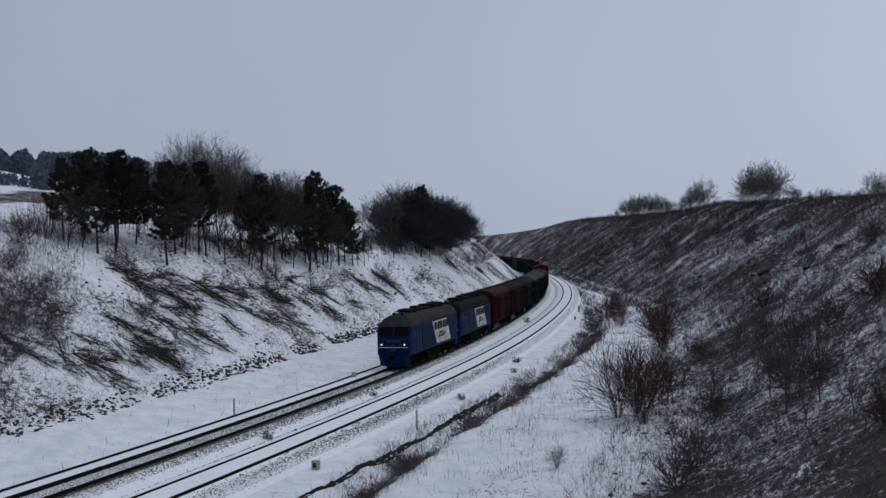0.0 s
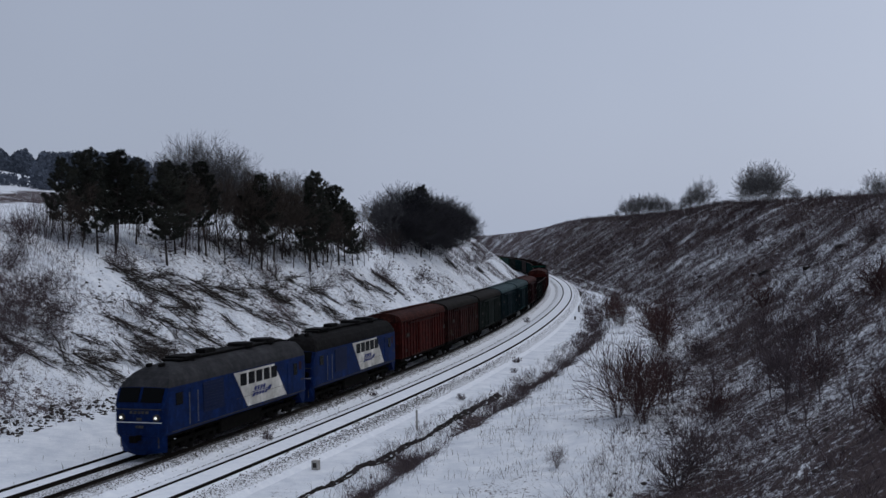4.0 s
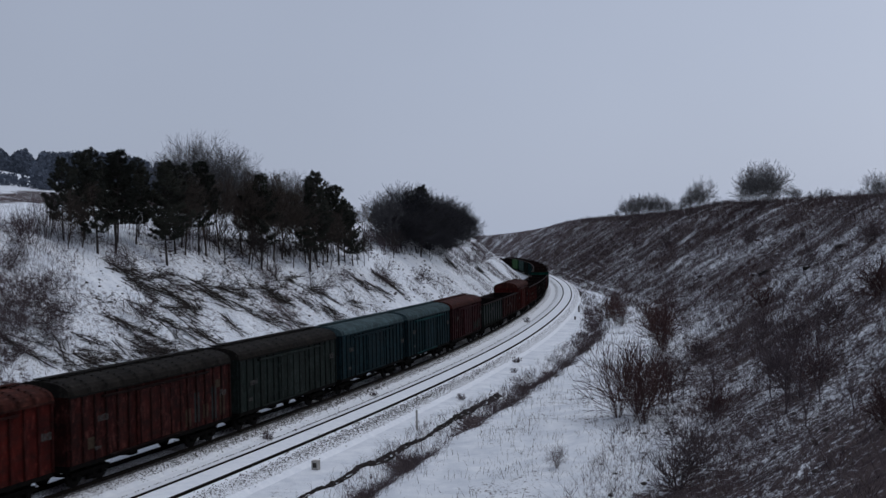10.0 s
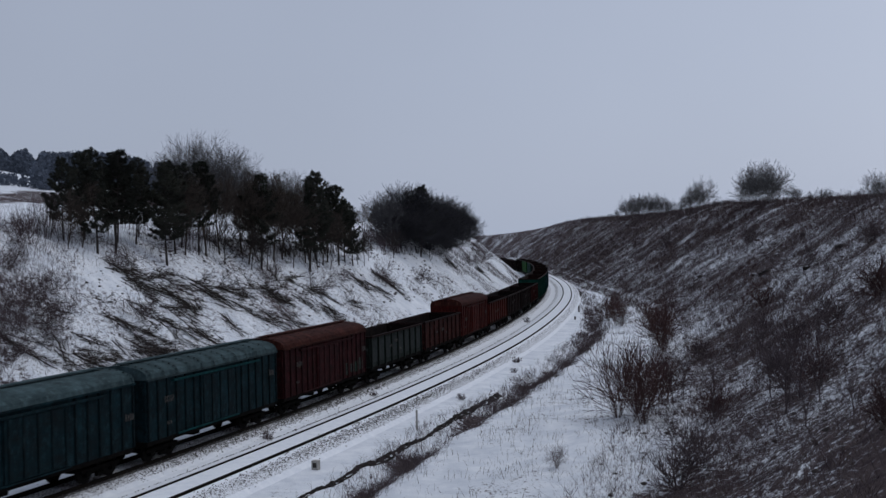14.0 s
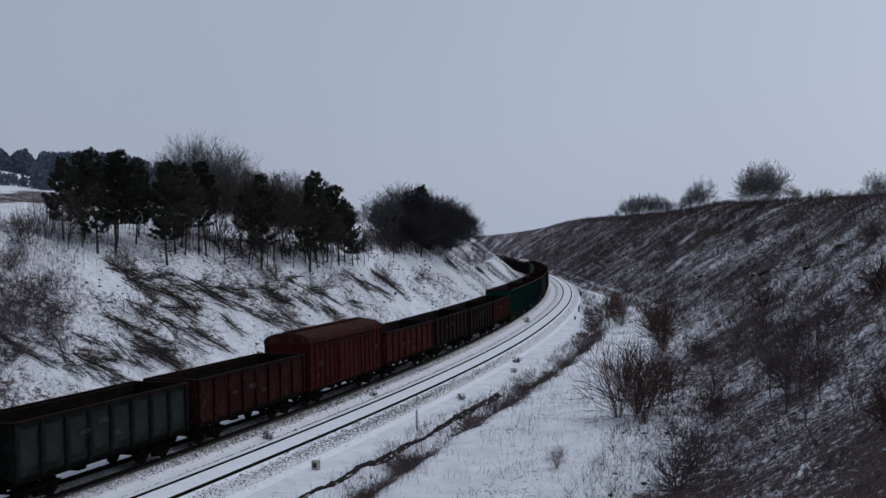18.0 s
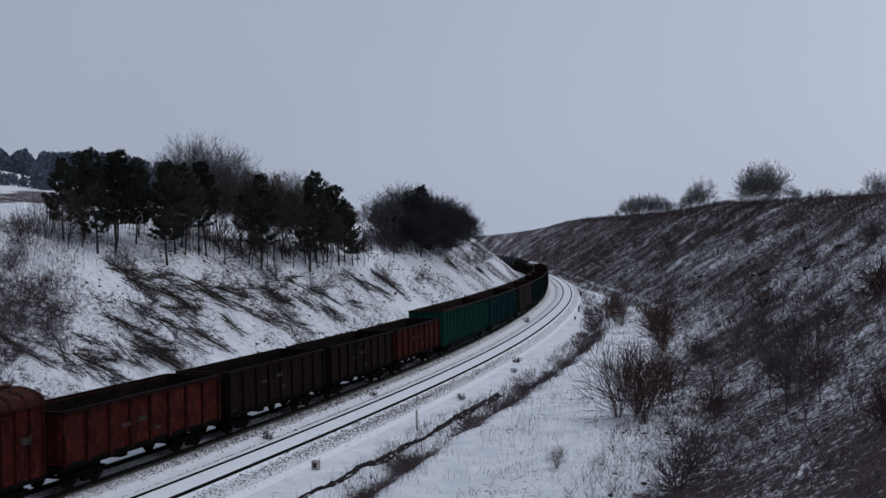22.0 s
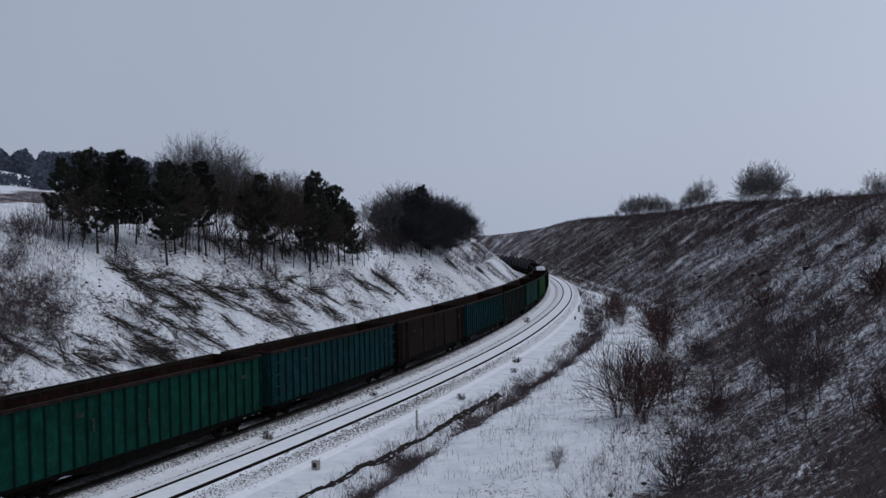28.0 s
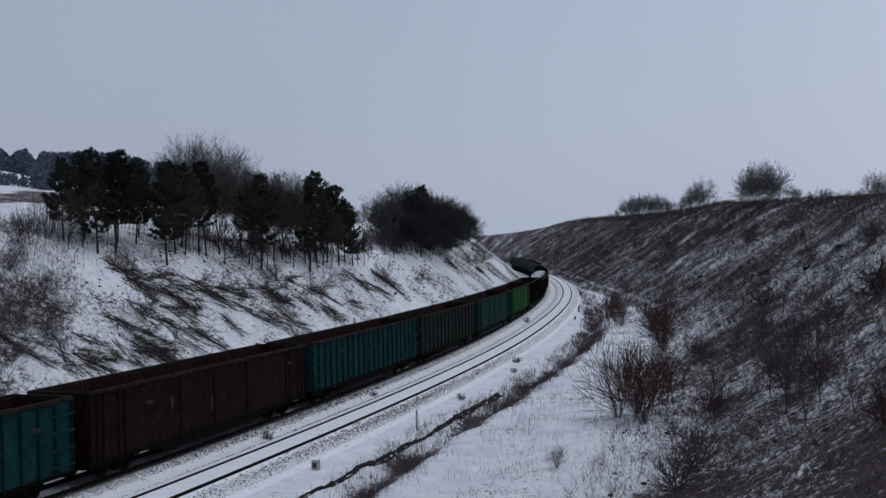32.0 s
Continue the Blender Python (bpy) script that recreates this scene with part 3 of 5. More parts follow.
def arch_roof(parent, length, half, z0, z1, paint, rib_paint, count=13):
    """A barrel roof with hoops across it and a walkway along the top."""
    h, n = length / 2 + 0.06, 12

    def arc(k, lift=0.0):
        a = math.pi * k / n
        y = -math.cos(a) * (half + 0.07 + lift)
        return y, z0 + (z1 - z0) * math.sin(a) ** 0.75 + lift

    def make():
        bm = bmesh.new()
        ends = []
        for x in (-h, h):
            ends.append([bm.verts.new((x, *arc(k))) for k in range(n + 1)])
        for k in range(n):
            bm.faces.new((ends[0][k], ends[0][k + 1], ends[1][k + 1], ends[1][k]))
        bm.faces.new(ends[0])
        bm.faces.new(ends[1][::-1])
        return from_bm("roof", bm, M[paint])
    roof = put("roof", cached(("roof", round(length, 2), half, z0, z1, paint), make), parent)

    def hoop():
        bm = bmesh.new()
        for k in range(n):
            q = [(x, *arc(kk, l)) for x, kk, l in ((-0.06, k, 0), (0.06, k, 0), (0.06, k + 1, 0), (-0.06, k + 1, 0))]
            p = [(x, *arc(kk, l)) for x, kk, l in ((-0.045, k, 0.06), (0.045, k, 0.06), (0.045, k + 1, 0.06), (-0.045, k + 1, 0.06))]
            v = [bm.verts.new(c) for c in q + p]
            for f in ((4, 5, 6, 7), (0, 1, 5, 4), (2, 3, 7, 6)):
                bm.faces.new([v[i] for i in f])
        bmesh.ops.remove_doubles(bm, verts=bm.verts, dist=0.001)
        return from_bm("roof_hoop", bm, M[rib_paint])
    me = cached(("hoop", half, z0, z1, rib_paint), hoop)
    for i in range(count):
        put("roof_hoop", me, roof, pose(-h + 0.25 + i * (2 * h - 0.5) / max(count - 1, 1), 0, 0))
    put("roof_walk", cached(("walk", round(length, 2), z1, paint), lambda: from_bm("roof_walk", boxes((-h + 0.3, h + 0.02, -0.2, 0.2, z1 + 0.07, z1 + 0.11), (-h + 1, -h + 1.1, -0.15, 0.15, z1 - 0.02, z1 + 0.07), (h - 1.1, h - 1, -0.15, 0.15, z1 - 0.02, z1 + 0.07)), M[paint])), roof)
    put("eave", cached(("eave", round(length, 2), half, z0, rib_paint), lambda: from_bm("eave", boxes((-h, h, half + 0.02, half + 0.1, z0 - 0.06, z0 + 0.03), (-h, h, -half - 0.1, -half - 0.02, z0 - 0.06, z0 + 0.03)), M[rib_paint])), roof)


def thing(name, label, category, group):
    return tagged(new(name), label, category, group)


def box_wagon(length, paint, roof, hoop, label, seed, patches=(), hoops=13):
    ob = thing("box_wagon", label, "wagon", "wagons of the train")
    half, z0, z1, h = 1.5, 1.13, 4.05, length / 2
    body_shell(ob, "body", length, half, z0, z1, paint)
    xs = [x for x in np.linspace(-h + 0.06, h - 0.06, 17) if abs(x) > 2.1]
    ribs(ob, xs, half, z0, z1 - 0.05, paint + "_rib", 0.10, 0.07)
    end_ribs(ob, h, half, z0, z1 - 0.1, paint)
    for sy in (1, -1):
        y0, y1 = sorted((sy * (half + 0.015), sy * (half + 0.10)))
        door = put("sliding_door", cached(("door", paint, sy), lambda: from_bm("sliding_door", boxes((-1.95, 0.0, y0, y1, z0 + 0.08, z1 - 0.32), (0.03, 1.95, y0, y1, z0 + 0.08, z1 - 0.32), bev=0.015), M[paint])), ob)
        put("door_rail", cached(("door_rail", sy, hoop), lambda: from_bm("door_rail", boxes((-4.6, 4.6, y0 - 0.01, y1 + 0.05, z1 - 0.3, z1 - 0.2), (-2.1, 4.2, y0, y1 + 0.01, z0 - 0.02, z0 + 0.05)), M[hoop])), ob)
        for k in range(5):
            x = -1.75 + k * 0.87
            put("door_rib", cached(("door_rib", paint), lambda: from_bm("door_rib", boxes((-0.04, 0.04, 0, 0.04, z0 + 0.12, z1 - 0.36)), M[paint + "_rib"])), door, pose(x, half + 0.1 if sy > 0 else -half - 0.14, 0))
    for x, z, wd, hg, key in patches:
        part("patch", boxes((x - wd / 2, x + wd / 2, half + 0.002, half + 0.018, z0 + z, z0 + z + hg), bev=0.004), M[key], ob, "peeled pale patch of paint")
    arch_roof(ob, length, half, z1, 4.72, roof, roof + "_rib" if hoops > 2 else hoop, hoops)
    underframe(ob, length, half, z0)
    bogie(ob, 4.85, (-0.925, 0.925))
    bogie(ob, -4.85, (-0.925, 0.925))
    coupler(ob, h, 1)
    coupler(ob, -h, -1)
    side_marks(ob, length, half + 0.075, [(h - 2.4, 1.55, 4, 0.32), (-h + 0.5, 1.5, 3, 0.36), (h - 1.7, 0.5, 2, 0.2)], seed, z0)
    return ob


def gondola(length, paint, label, seed, snow=False, panels=None):
    ob = thing("open_wagon", label, "wagon", "wagons of the train")
    half, z0, z1, h = 1.5, 1.25, 3.42, length / 2
    body_shell(ob, "body", length, half, z0, z1, paint)
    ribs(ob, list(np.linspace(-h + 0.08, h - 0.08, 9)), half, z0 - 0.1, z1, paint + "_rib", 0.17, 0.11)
    end_ribs(ob, h, half, z0, z1 - 0.05, paint)
    t = 0.08
    rim = boxes((-h - 0.06, h + 0.06, half - 0.02, half + 0.14, z1 - 0.02, z1 + 0.12), (-h - 0.06, h + 0.06, -half - 0.14, -half + 0.02, z1 - 0.02, z1 + 0.12), (h - t, h + 0.09, -half + 0.02, half - 0.02, z1 - 0.02, z1 + 0.12), (-h - 0.09, -h + t, -half + 0.02, half - 0.02, z1 - 0.02, z1 + 0.12))
    part("top_rim", rim, M["dark"], ob)
    part("side_sill", boxes((-h, h, half - 0.01, half + 0.05, z0 - 0.12, z0 + 0.03), (-h, h, -half - 0.05, -half + 0.01, z0 - 0.12, z0 + 0.03)), M["frame"], ob)
    for i in range(8):
        x = -h + 0.08 + (i + 0.5) * (2 * h - 0.16) / 8
        put("floor_hatch", cached(("hatch",), lambda: from_bm("floor_hatch", boxes((-0.6, 0.6, 0.5, 1.45, 1.0, 1.06), (-0.6, 0.6, -1.45, -0.5, 1.0, 1.06)), M["frame"])), ob, pose(x, 0, 0))
        if panels:
            put("side_panel", cached(("side_panel", panels), lambda: from_bm("side_panel", boxes((-0.52, 0.5, half, half + 0.02, z0 + 0.35, z1 - 0.25), bev=0.008), M[panels])), ob, pose(x, 0, 0), "patched panel of another tone")
    lining(ob, h, half, z0, z1, "black_inside", "near-black inside of the wagon")
    if snow:
        load(ob, h - 0.12, half - 0.1, z1 + 0.05, seed)
    underframe(ob, length, half, z0 - 0.05)
    bogie(ob, 4.33, (-0.925, 0.925))
    bogie(ob, -4.33, (-0.925, 0.925))
    coupler(ob, h, 1)
    coupler(ob, -h, -1)
    side_marks(ob, length, half + 0.115, [(0.3, 1.25, 4, 0.26), (h - 4.4, 1.1, 3, 0.22), (-0.6, 0.6, 2, 0.2)], seed, z0)
    return ob


def lining(ob, h, half, z0, z1, paint, label):
    """Sheets along the inside of an open wagon."""
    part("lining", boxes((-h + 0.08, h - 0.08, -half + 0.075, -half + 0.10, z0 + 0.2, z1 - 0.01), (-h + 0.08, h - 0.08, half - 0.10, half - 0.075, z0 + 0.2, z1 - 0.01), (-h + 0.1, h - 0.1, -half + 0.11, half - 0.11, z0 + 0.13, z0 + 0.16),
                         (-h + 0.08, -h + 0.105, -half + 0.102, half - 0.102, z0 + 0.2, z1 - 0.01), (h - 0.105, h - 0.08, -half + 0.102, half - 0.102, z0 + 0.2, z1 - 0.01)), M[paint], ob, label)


def load(ob, hx, hy, z, seed):
    """Heaps of the load with broken caps of snow."""
    rnd = np.random.RandomState(seed)
    for cx, half, cy, wide, high in ((-0.52 * hx, 0.42 * hx, 0.1, 0.8, 0.6), (0.46 * hx, 0.48 * hx, -0.05, 0.75, 0.72)):
        for name, grow, lift, key, label in (("load", 1.0, -0.12, "brown", "dark brown heap of the load"), ("snow_cap", 0.62, 0.0, "ballast_half", "thin broken snow on the load")):
            nx, ny = 15, 7
            X, Y = np.meshgrid(np.linspace(-1, 1, nx), np.linspace(-1, 1, ny))
            Z = z + lift + high * (1 - (Y * grow) ** 2) * (1 - np.abs(X) ** 4) + rnd.uniform(-0.05, 0.05, X.shape)
            wob = 1 + (0.2 * (rnd.rand(nx) - 0.5) if grow < 1 else 0)
            k = np.arange(nx * ny).reshape(ny, nx)
            f = np.stack([k[:-1, :-1], k[:-1, 1:], k[1:, 1:], k[1:, :-1]], -1).reshape(-1, 4)
            put(name, mesh_of(name, np.stack([cx + X * half, cy + Y * hy * grow * wide * wob * (1.5 if grow == 1.0 else 1.3), Z], -1).reshape(-1, 3), f.tolist(), [M[key]], True), ob, None, label)


def high_wagon(length, paint, label, seed, ladder=None, ribs_n=22, plain_sides=False):
    """A long high-sided open wagon for light bulk loads."""
    ob = thing("high_sided_wagon", label, "wagon", "wagons of the train")
    half, z0, z1, h = 1.5, 1.0, 3.98, length / 2
    body_shell(ob, "body", length, half, z0, z1, paint)
    xs = list(np.linspace(-h + 0.06, h - 0.06, ribs_n))
    if plain_sides:
        xs = [-h + 0.06, -h + 0.55, -h + 1.05, -h + 2.2, -h + 2.7, -3.4, 0.2, 3.6, h - 2.7, h - 2.2, h - 1.05, h - 0.55, h - 0.06]
    deep_rib = 0.05 if plain_sides else 0.09
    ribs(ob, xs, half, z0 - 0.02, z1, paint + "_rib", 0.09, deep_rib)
    end_ribs(ob, h, half, z0, z1 - 0.05, paint)
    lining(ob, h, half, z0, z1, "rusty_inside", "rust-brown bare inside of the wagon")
    t = 0.08
    part("top_rim", boxes((-h - 0.05, h + 0.05, half - 0.03, half + 0.12, z1 - 0.02, z1 + 0.13), (-h - 0.05, h + 0.05, -half - 0.12, -half + 0.03, z1 - 0.02, z1 + 0.13), (h - t, h + 0.07, -half + 0.03, half - 0.03, z1 - 0.02, z1 + 0.13), (-h - 0.07, -h + t, -half + 0.03, half - 0.03, z1 - 0.02, z1 + 0.13)), M["rim"], ob, "dusty rusted top rim")
    if ladder:
        for x in (h - 0.75, -h + 0.75):
            for z in (1.3, 2.0, 2.7, 3.4):
                put("foot_rung", cached(("rung", ladder), lambda: from_bm("foot_rung", boxes((-0.75, 0.75, half + 0.09, half + 0.16, -0.03, 0.05)), M[ladder])), ob, pose(x, 0, z))
    underframe(ob, length, half, z0, 0.32)
    bogie(ob, h - 2.7, (-0.925, 0.925))
    bogie(ob, -h + 2.7, (-0.925, 0.925))
    coupler(ob, h, 1)
    coupler(ob, -h, -1)
    side_marks(ob, length, half + 0.095, [(h - 5.2, 2.1, 2, 0.22), (h - 6.4, 1.3, 1, 0.7), (h - 10.2, 0.8, 1, 0.9), (-h + 2.2, 2.1, 2, 0.24)], seed, z0)
    return ob


def tank_wagon(length, label):
    ob = thing("tank_wagon", label, "wagon", "wagons of the train")
    h = length / 2

    def make():
        bm = bmesh.new()
        n, rings = 18, []
        for x, r in ((-h + 0.35, 0.7), (-h + 0.45, 1.2), (-h + 0.75, 1.48), (h - 0.75, 1.48), (h - 0.45, 1.2), (h - 0.35, 0.7)):
            rings.append([bm.verts.new((x, r * math.cos(2 * math.pi * i / n), 2.75 + r * math.sin(2 * math.pi * i / n))) for i in range(n)])
        for a, b in zip(rings[:-1], rings[1:]):
            for i in range(n):
                bm.faces.new((a[i], a[(i + 1) % n], b[(i + 1) % n], b[i]))
        bm.faces.new(rings[0])
        bm.faces.new(rings[-1][::-1])
        return from_bm("tank", bm, M["tank"], True)
    put("tank", cached(("tank", length), make), ob)
    bm = bmesh.new()
    cyl(bm, (0, 0, 4.15), (0, 0, 4.5), 0.35, n=12)
    part("dome", bm, M["frame"], ob)
    for x in (-h * 0.5, 0.0, h * 0.5):
        def band():
            bm = bmesh.new()
            cyl(bm, (-0.04, 0, 2.75), (0.04, 0, 2.75), 1.487, n=18)
            return from_bm("tank_band", bm, M["tank"])
        put("tank_band", cached(("band",), band), ob, pose(x, 0, 0))
    underframe(ob, length, 1.3, 1.3)
    bogie(ob, h - 2.0, (-0.925, 0.925))
    bogie(ob, -h + 2.0, (-0.925, 0.925))
    coupler(ob, h, 1)
    coupler(ob, -h, -1)
    return ob


def locomotive(label, roof_paint, lit):
    ob = thing("locomotive", label, "locomotive", "locomotives of the train")
    half, H = 1.45, 8.2
    ring = [(1.36, 1.12), (1.45, 1.25), (1.45, 2.2), (1.45, 3.12), (1.44, 3.42), (1.38, 3.66), (1.2, 3.98), (0.9, 4.24), (0.5, 4.40), (0.0, 4.46)]
    full = [(y, z) for y, z in ring] + [(-y, z) for y, z in ring[-2::-1]]
    st = [(8.2, 2.42, 0.86), (8.13, 2.75, 0.93), (7.98, 3.06, 0.965), (7.72, 3.46, 0.985), (7.35, 3.86, 0.995), (6.9, 4.16, 1), (6.3, 4.36, 1), (5.6, 4.46, 1), (0, 4.46, 1), (-7.5, 4.46, 1), (-8.0, 4.30, 0.99), (-8.2, 3.9, 0.96)]
    rings = []
    for x, top, wf in st:
        rings.append([(x, y * wf, min(z, top - 0.05 * (abs(y) / half) ** 2)) for y, z in full])

    def shell(pick, name, paint, cap):
        bm = bmesh.new()
        V = [[bm.verts.new(p) for p in r] for r in rings]
        for a, b in zip(range(len(V) - 1), range(1, len(V))):
            for i in range(len(full) - 1):
                zc = (rings[a][i][2] + rings[a][i + 1][2] + rings[b][i][2] + rings[b][i + 1][2]) / 4
                roof_face = i in range(4, len(full) - 5) and zc > 3.36 or (4 <= i < len(full) - 5 and rings[a][i][0] < 7.3)
                if roof_face == pick:
                    try:
                        bm.faces.new((V[a][i], V[a][i + 1], V[b][i + 1], V[b][i]))
                    except ValueError:
                        pass
        if cap:
            bm.faces.new(V[0])
            bm.faces.new(V[-1][::-1])
        bmesh.ops.remove_doubles(bm, verts=bm.verts, dist=0.002)
        loose = [v for v in bm.verts if not v.link_faces]
        bmesh.ops.delete(bm, geom=loose, context="VERTS")
        return from_bm(name, bm, M[paint])
    put("body", shell(False, "body", "loco_blue", True), ob)
    roof = put("roof", shell(True, "roof", roof_paint, False), ob, None, "sooty grey rounded roof")
    # roof gear
    part("roof_walkway", boxes((-6.8, 5.2, -0.55, 0.55, 4.44, 4.56), (3.2, 4.8, -0.6, 0.6, 4.52, 4.66), bev=0.03), M["loco_roof_dark"], roof)
    for x in (-5.2, -2.4):
        bm = bmesh.new()
        cyl(bm, (x, 0, 4.5), (x, 0, 4.72), 0.78, 0.72, 20)
        part("fan_cowl", bm, M["loco_roof_dark"], roof)
    part("exhaust", boxes((1.0, 2.2, -0.3, 0.3, 4.5, 4.78), bev=0.04), M["loco_roof_dark"], roof)
    for y in (0.3, -0.42):
        part("horn", boxes((6.4, 6.9, y, y + 0.12, 4.33, 4.5), bev=0.02), M["frame"], roof)
    for x in (4.4, -4.6, -7.0):
        part("roof_seam", boxes((x - 0.03, x + 0.03, -0.95, 0.95, 4.40, 4.475)), M["loco_roof_dark"], roof)
    # face: windscreens follow the slope of the cab
    for sy in (-1, 1):
        bm = bmesh.new()
        y0, y1 = sy * 0.08, sy * 1.22
        q = [(8.165, y0, 2.76), (8.10, y1, 2.74), (7.79, y1, 3.42), (7.83, y0, 3.45)]
        v = [bm.verts.new(Vector(c) + Vector((d, 0, 0))) for d in (0.012, 0.05) for c in q]
        for f in ((4, 5, 6, 7), (0, 1, 5, 4), (1, 2, 6, 5), (2, 3, 7, 6), (3, 0, 4, 7)):
            bm.faces.new([v[i] for i in f])
        part("windscreen", bm, M["glass"], ob, "dark sloping cab window")
        bm = bmesh.new()
        cyl(bm, (8.15, sy * 0.97, 2.02), (8.29, sy * 0.97, 2.02), 0.19, 0.17, 16)
        part("lamp_rim", bm, M["mark" if lit else "frame"], ob)
        bm = bmesh.new()
        cyl(bm, (8.28, sy * 0.97, 2.02), (8.31, sy * 0.97, 2.02), 0.07, 0.07, 16)
        part("headlamp", bm, M["lamp" if lit else "glass"], ob, "lit round headlamp" if lit else "dark round headlamp")
        bm = bmesh.new()
        cyl(bm, (8.2, sy * 1.05, 0.55), (8.22, sy * 1.05, 1.1), 0.03, 0.03, 6)
        part("hand_rail", bm, M["mark"], ob)
    for z, key in ((2.40, "mark"), (1.76, "line_white")):
        part("waist_line", boxes((8.14, 8.235, -1.24, 1.24, z, z + 0.045)), M[key], ob, "thin white line across the nose")
    bm = bmesh.new()
    for i in range(5):
        box(bm, 8.205, 8.225, -0.52 + i * 0.22, -0.36 + i * 0.22, 2.2, 2.34)
    part("nose_marking", bm, M["mark"], ob, "pale class lettering, unreadable")
    for y, z in ((0.22, 1.5), (0.14, 1.88)):
        part("nose_plate", boxes((8.2, 8.24, -y, y, z, z + 0.13), bev=0.006), M["mark"], ob)
    # plough, steps and lower skirt
    bm = bmesh.new()
    v = [bm.verts.new(c) for c in ((7.9, -1.35, 1.15), (8.22, -1.2, 1.15), (8.22, 1.2, 1.15), (7.9, 1.35, 1.15), (7.75, -1.25, 0.28), (8.3, -0.25, 0.22), (8.3, 0.25, 0.22), (7.75, 1.25, 0.28))]
    for f in ((0, 1, 2, 3), (1, 5, 6, 2), (0, 4, 5, 1), (2, 6, 7, 3), (4, 7, 6, 5), (0, 3, 7, 4)):
        bm.faces.new([v[i] for i in f])
    part("plough", bm, M["loco_blue"], ob, "blue snow plough and skirt")
    bm = bmesh.new()
    v = [bm.verts.new(c) for c in ((-8.15, -1.4, 1.15), (-8.15, 1.4, 1.15), (-7.2, 1.42, 1.15), (-7.2, -1.42, 1.15), (-8.15, -1.3, 0.45), (-8.15, 1.3, 0.45), (-7.95, 1.3, 0.45), (-7.95, -1.3, 0.45))]
    for f in ((0, 1, 2, 3), (0, 4, 5, 1), (1, 5, 6, 2), (2, 6, 7, 3), (3, 7, 4, 0), (4, 7, 6, 5)):
        bm.faces.new([v[i] for i in f])
    part("rear_skirt", bm, M["loco_blue"], ob)
    # sides
    for sy in (1, -1):
        f = 1 if sy > 0 else -1

        def side(x0, x1, z0, z1, d0, d1):
            y0, y1 = sorted((sy * (half + d0), sy * (half + d1)))
            return (x0, x1, y0, y1, z0, z1)
        part("cab_window", boxes(side(6.55, 7.2, 2.5, 3.1, 0.0, 0.02), bev=0.008), M["glass"], ob)
        part("cab_door", boxes(side(5.25, 5.85, 1.3, 3.2, 0.0, 0.025), bev=0.01), M["loco_blue"], ob)
        for xr in (5.12, 5.95):
            part("door_rail", boxes(side(xr, xr + 0.025, 1.4, 3.0, 0.03, 0.055)), M["rail_pale"], ob)
        lou = put("louvre_panel", from_bm("louvre_panel", boxes(side(2.35, 4.55, 1.75, 3.3, 0.0, 0.02)), M["louvre"]), ob, None, "dark radiator louvres")
        for k in range(9):
            part("slat", boxes(side(2.4, 4.5, 1.82 + k * 0.16, 1.90 + k * 0.16, 0.02, 0.04)), M["louvre"], lou)
        # cream field: a slanted four-sided plate
        bm = bmesh.new()
        ys = sorted((sy * (half + 0.004), sy * (half + 0.014)))
        q = [(1.2, 3.36), (-0.35, 1.36), (-5.35, 1.36), (-3.75, 3.36)]
        v = [bm.verts.new((x, y, z)) for y in ys for x, z in q]
        for fc in ((0, 1, 2, 3), (4, 5, 6, 7), (0, 1, 5, 4), (1, 2, 6, 5), (2, 3, 7, 6), (3, 0, 4, 7)):
            bm.faces.new([v[i] for i in fc])
        part("cream_field", bm, M["loco_cream"], ob, "cream slanted field on the side")
        for k in range(5):
            x = 0.1 - k * 0.95
            part("side_window", boxes(side(x - 0.36, x + 0.36, 2.58, 3.24, 0.012, 0.034), bev=0.03), M["glass"], ob)
        # the emblem: two rows of slanted strokes between two wedges
        strokes = [(-1.15 - 0.36 * k, -1.42 - 0.36 * k, 2.14, 2.36, 0.10) for k in range(4)] + [(-1.35 - 0.36 * k, -1.62 - 0.36 * k, 1.84, 2.02, 0.10) for k in range(4)]
        strokes += [(-0.75, -1.0, 2.06, 2.11, 0.30), (-0.9, -2.9, 2.06, 2.11, 0.06), (-2.75, -3.15, 1.95, 2.2, 0.26), (-0.85, -1.2, 1.82, 2.02, 0.24)]
        for x0, x1, z0, z1, sk in strokes:
            bm = bmesh.new()
            q = [(x0, z0), (x1, z0), (x1 - sk, z1), (x0 - sk, z1)]
            v = [bm.verts.new((x, y, z)) for y in (sy * (half + 0.014), sy * (half + 0.022)) for x, z in q]
            for fc in ((0, 1, 2, 3), (4, 5, 6, 7), (0, 1, 5, 4), (1, 2, 6, 5), (2, 3, 7, 6), (3, 0, 4, 7)):
                bm.faces.new([v[i] for i in fc])
            part("emblem_bar", bm, M["logo_blue"], ob, "dark blue slanted bar of the emblem")
        part("body_seam", boxes(side(-5.2, 1.0, 1.93, 1.945, 0.014, 0.02)), M["mark"], ob)
        part("rear_door", boxes(side(-6.2, -5.55, 1.3, 3.2, 0.0, 0.022), bev=0.01), M["loco_blue"], ob)
        part("rear_window", boxes(side(-6.95, -6.4, 2.35, 3.05, 0.0, 0.02), bev=0.01), M["glass"], ob)
        part("badge", boxes(side(-7.55, -7.2, 2.6, 3.1, 0.0, 0.012), bev=0.004), M["emblem_red"], ob, "small faded red badge")
        part("lower_line", boxes(side(-8.0, 7.6, 1.24, 1.28, 0.0, 0.01)), M["mark"], ob)
        part("side_mark", boxes(side(-7.9, -7.4, 1.95, 2.05, 0.0, 0.012)), M["mark"], ob)
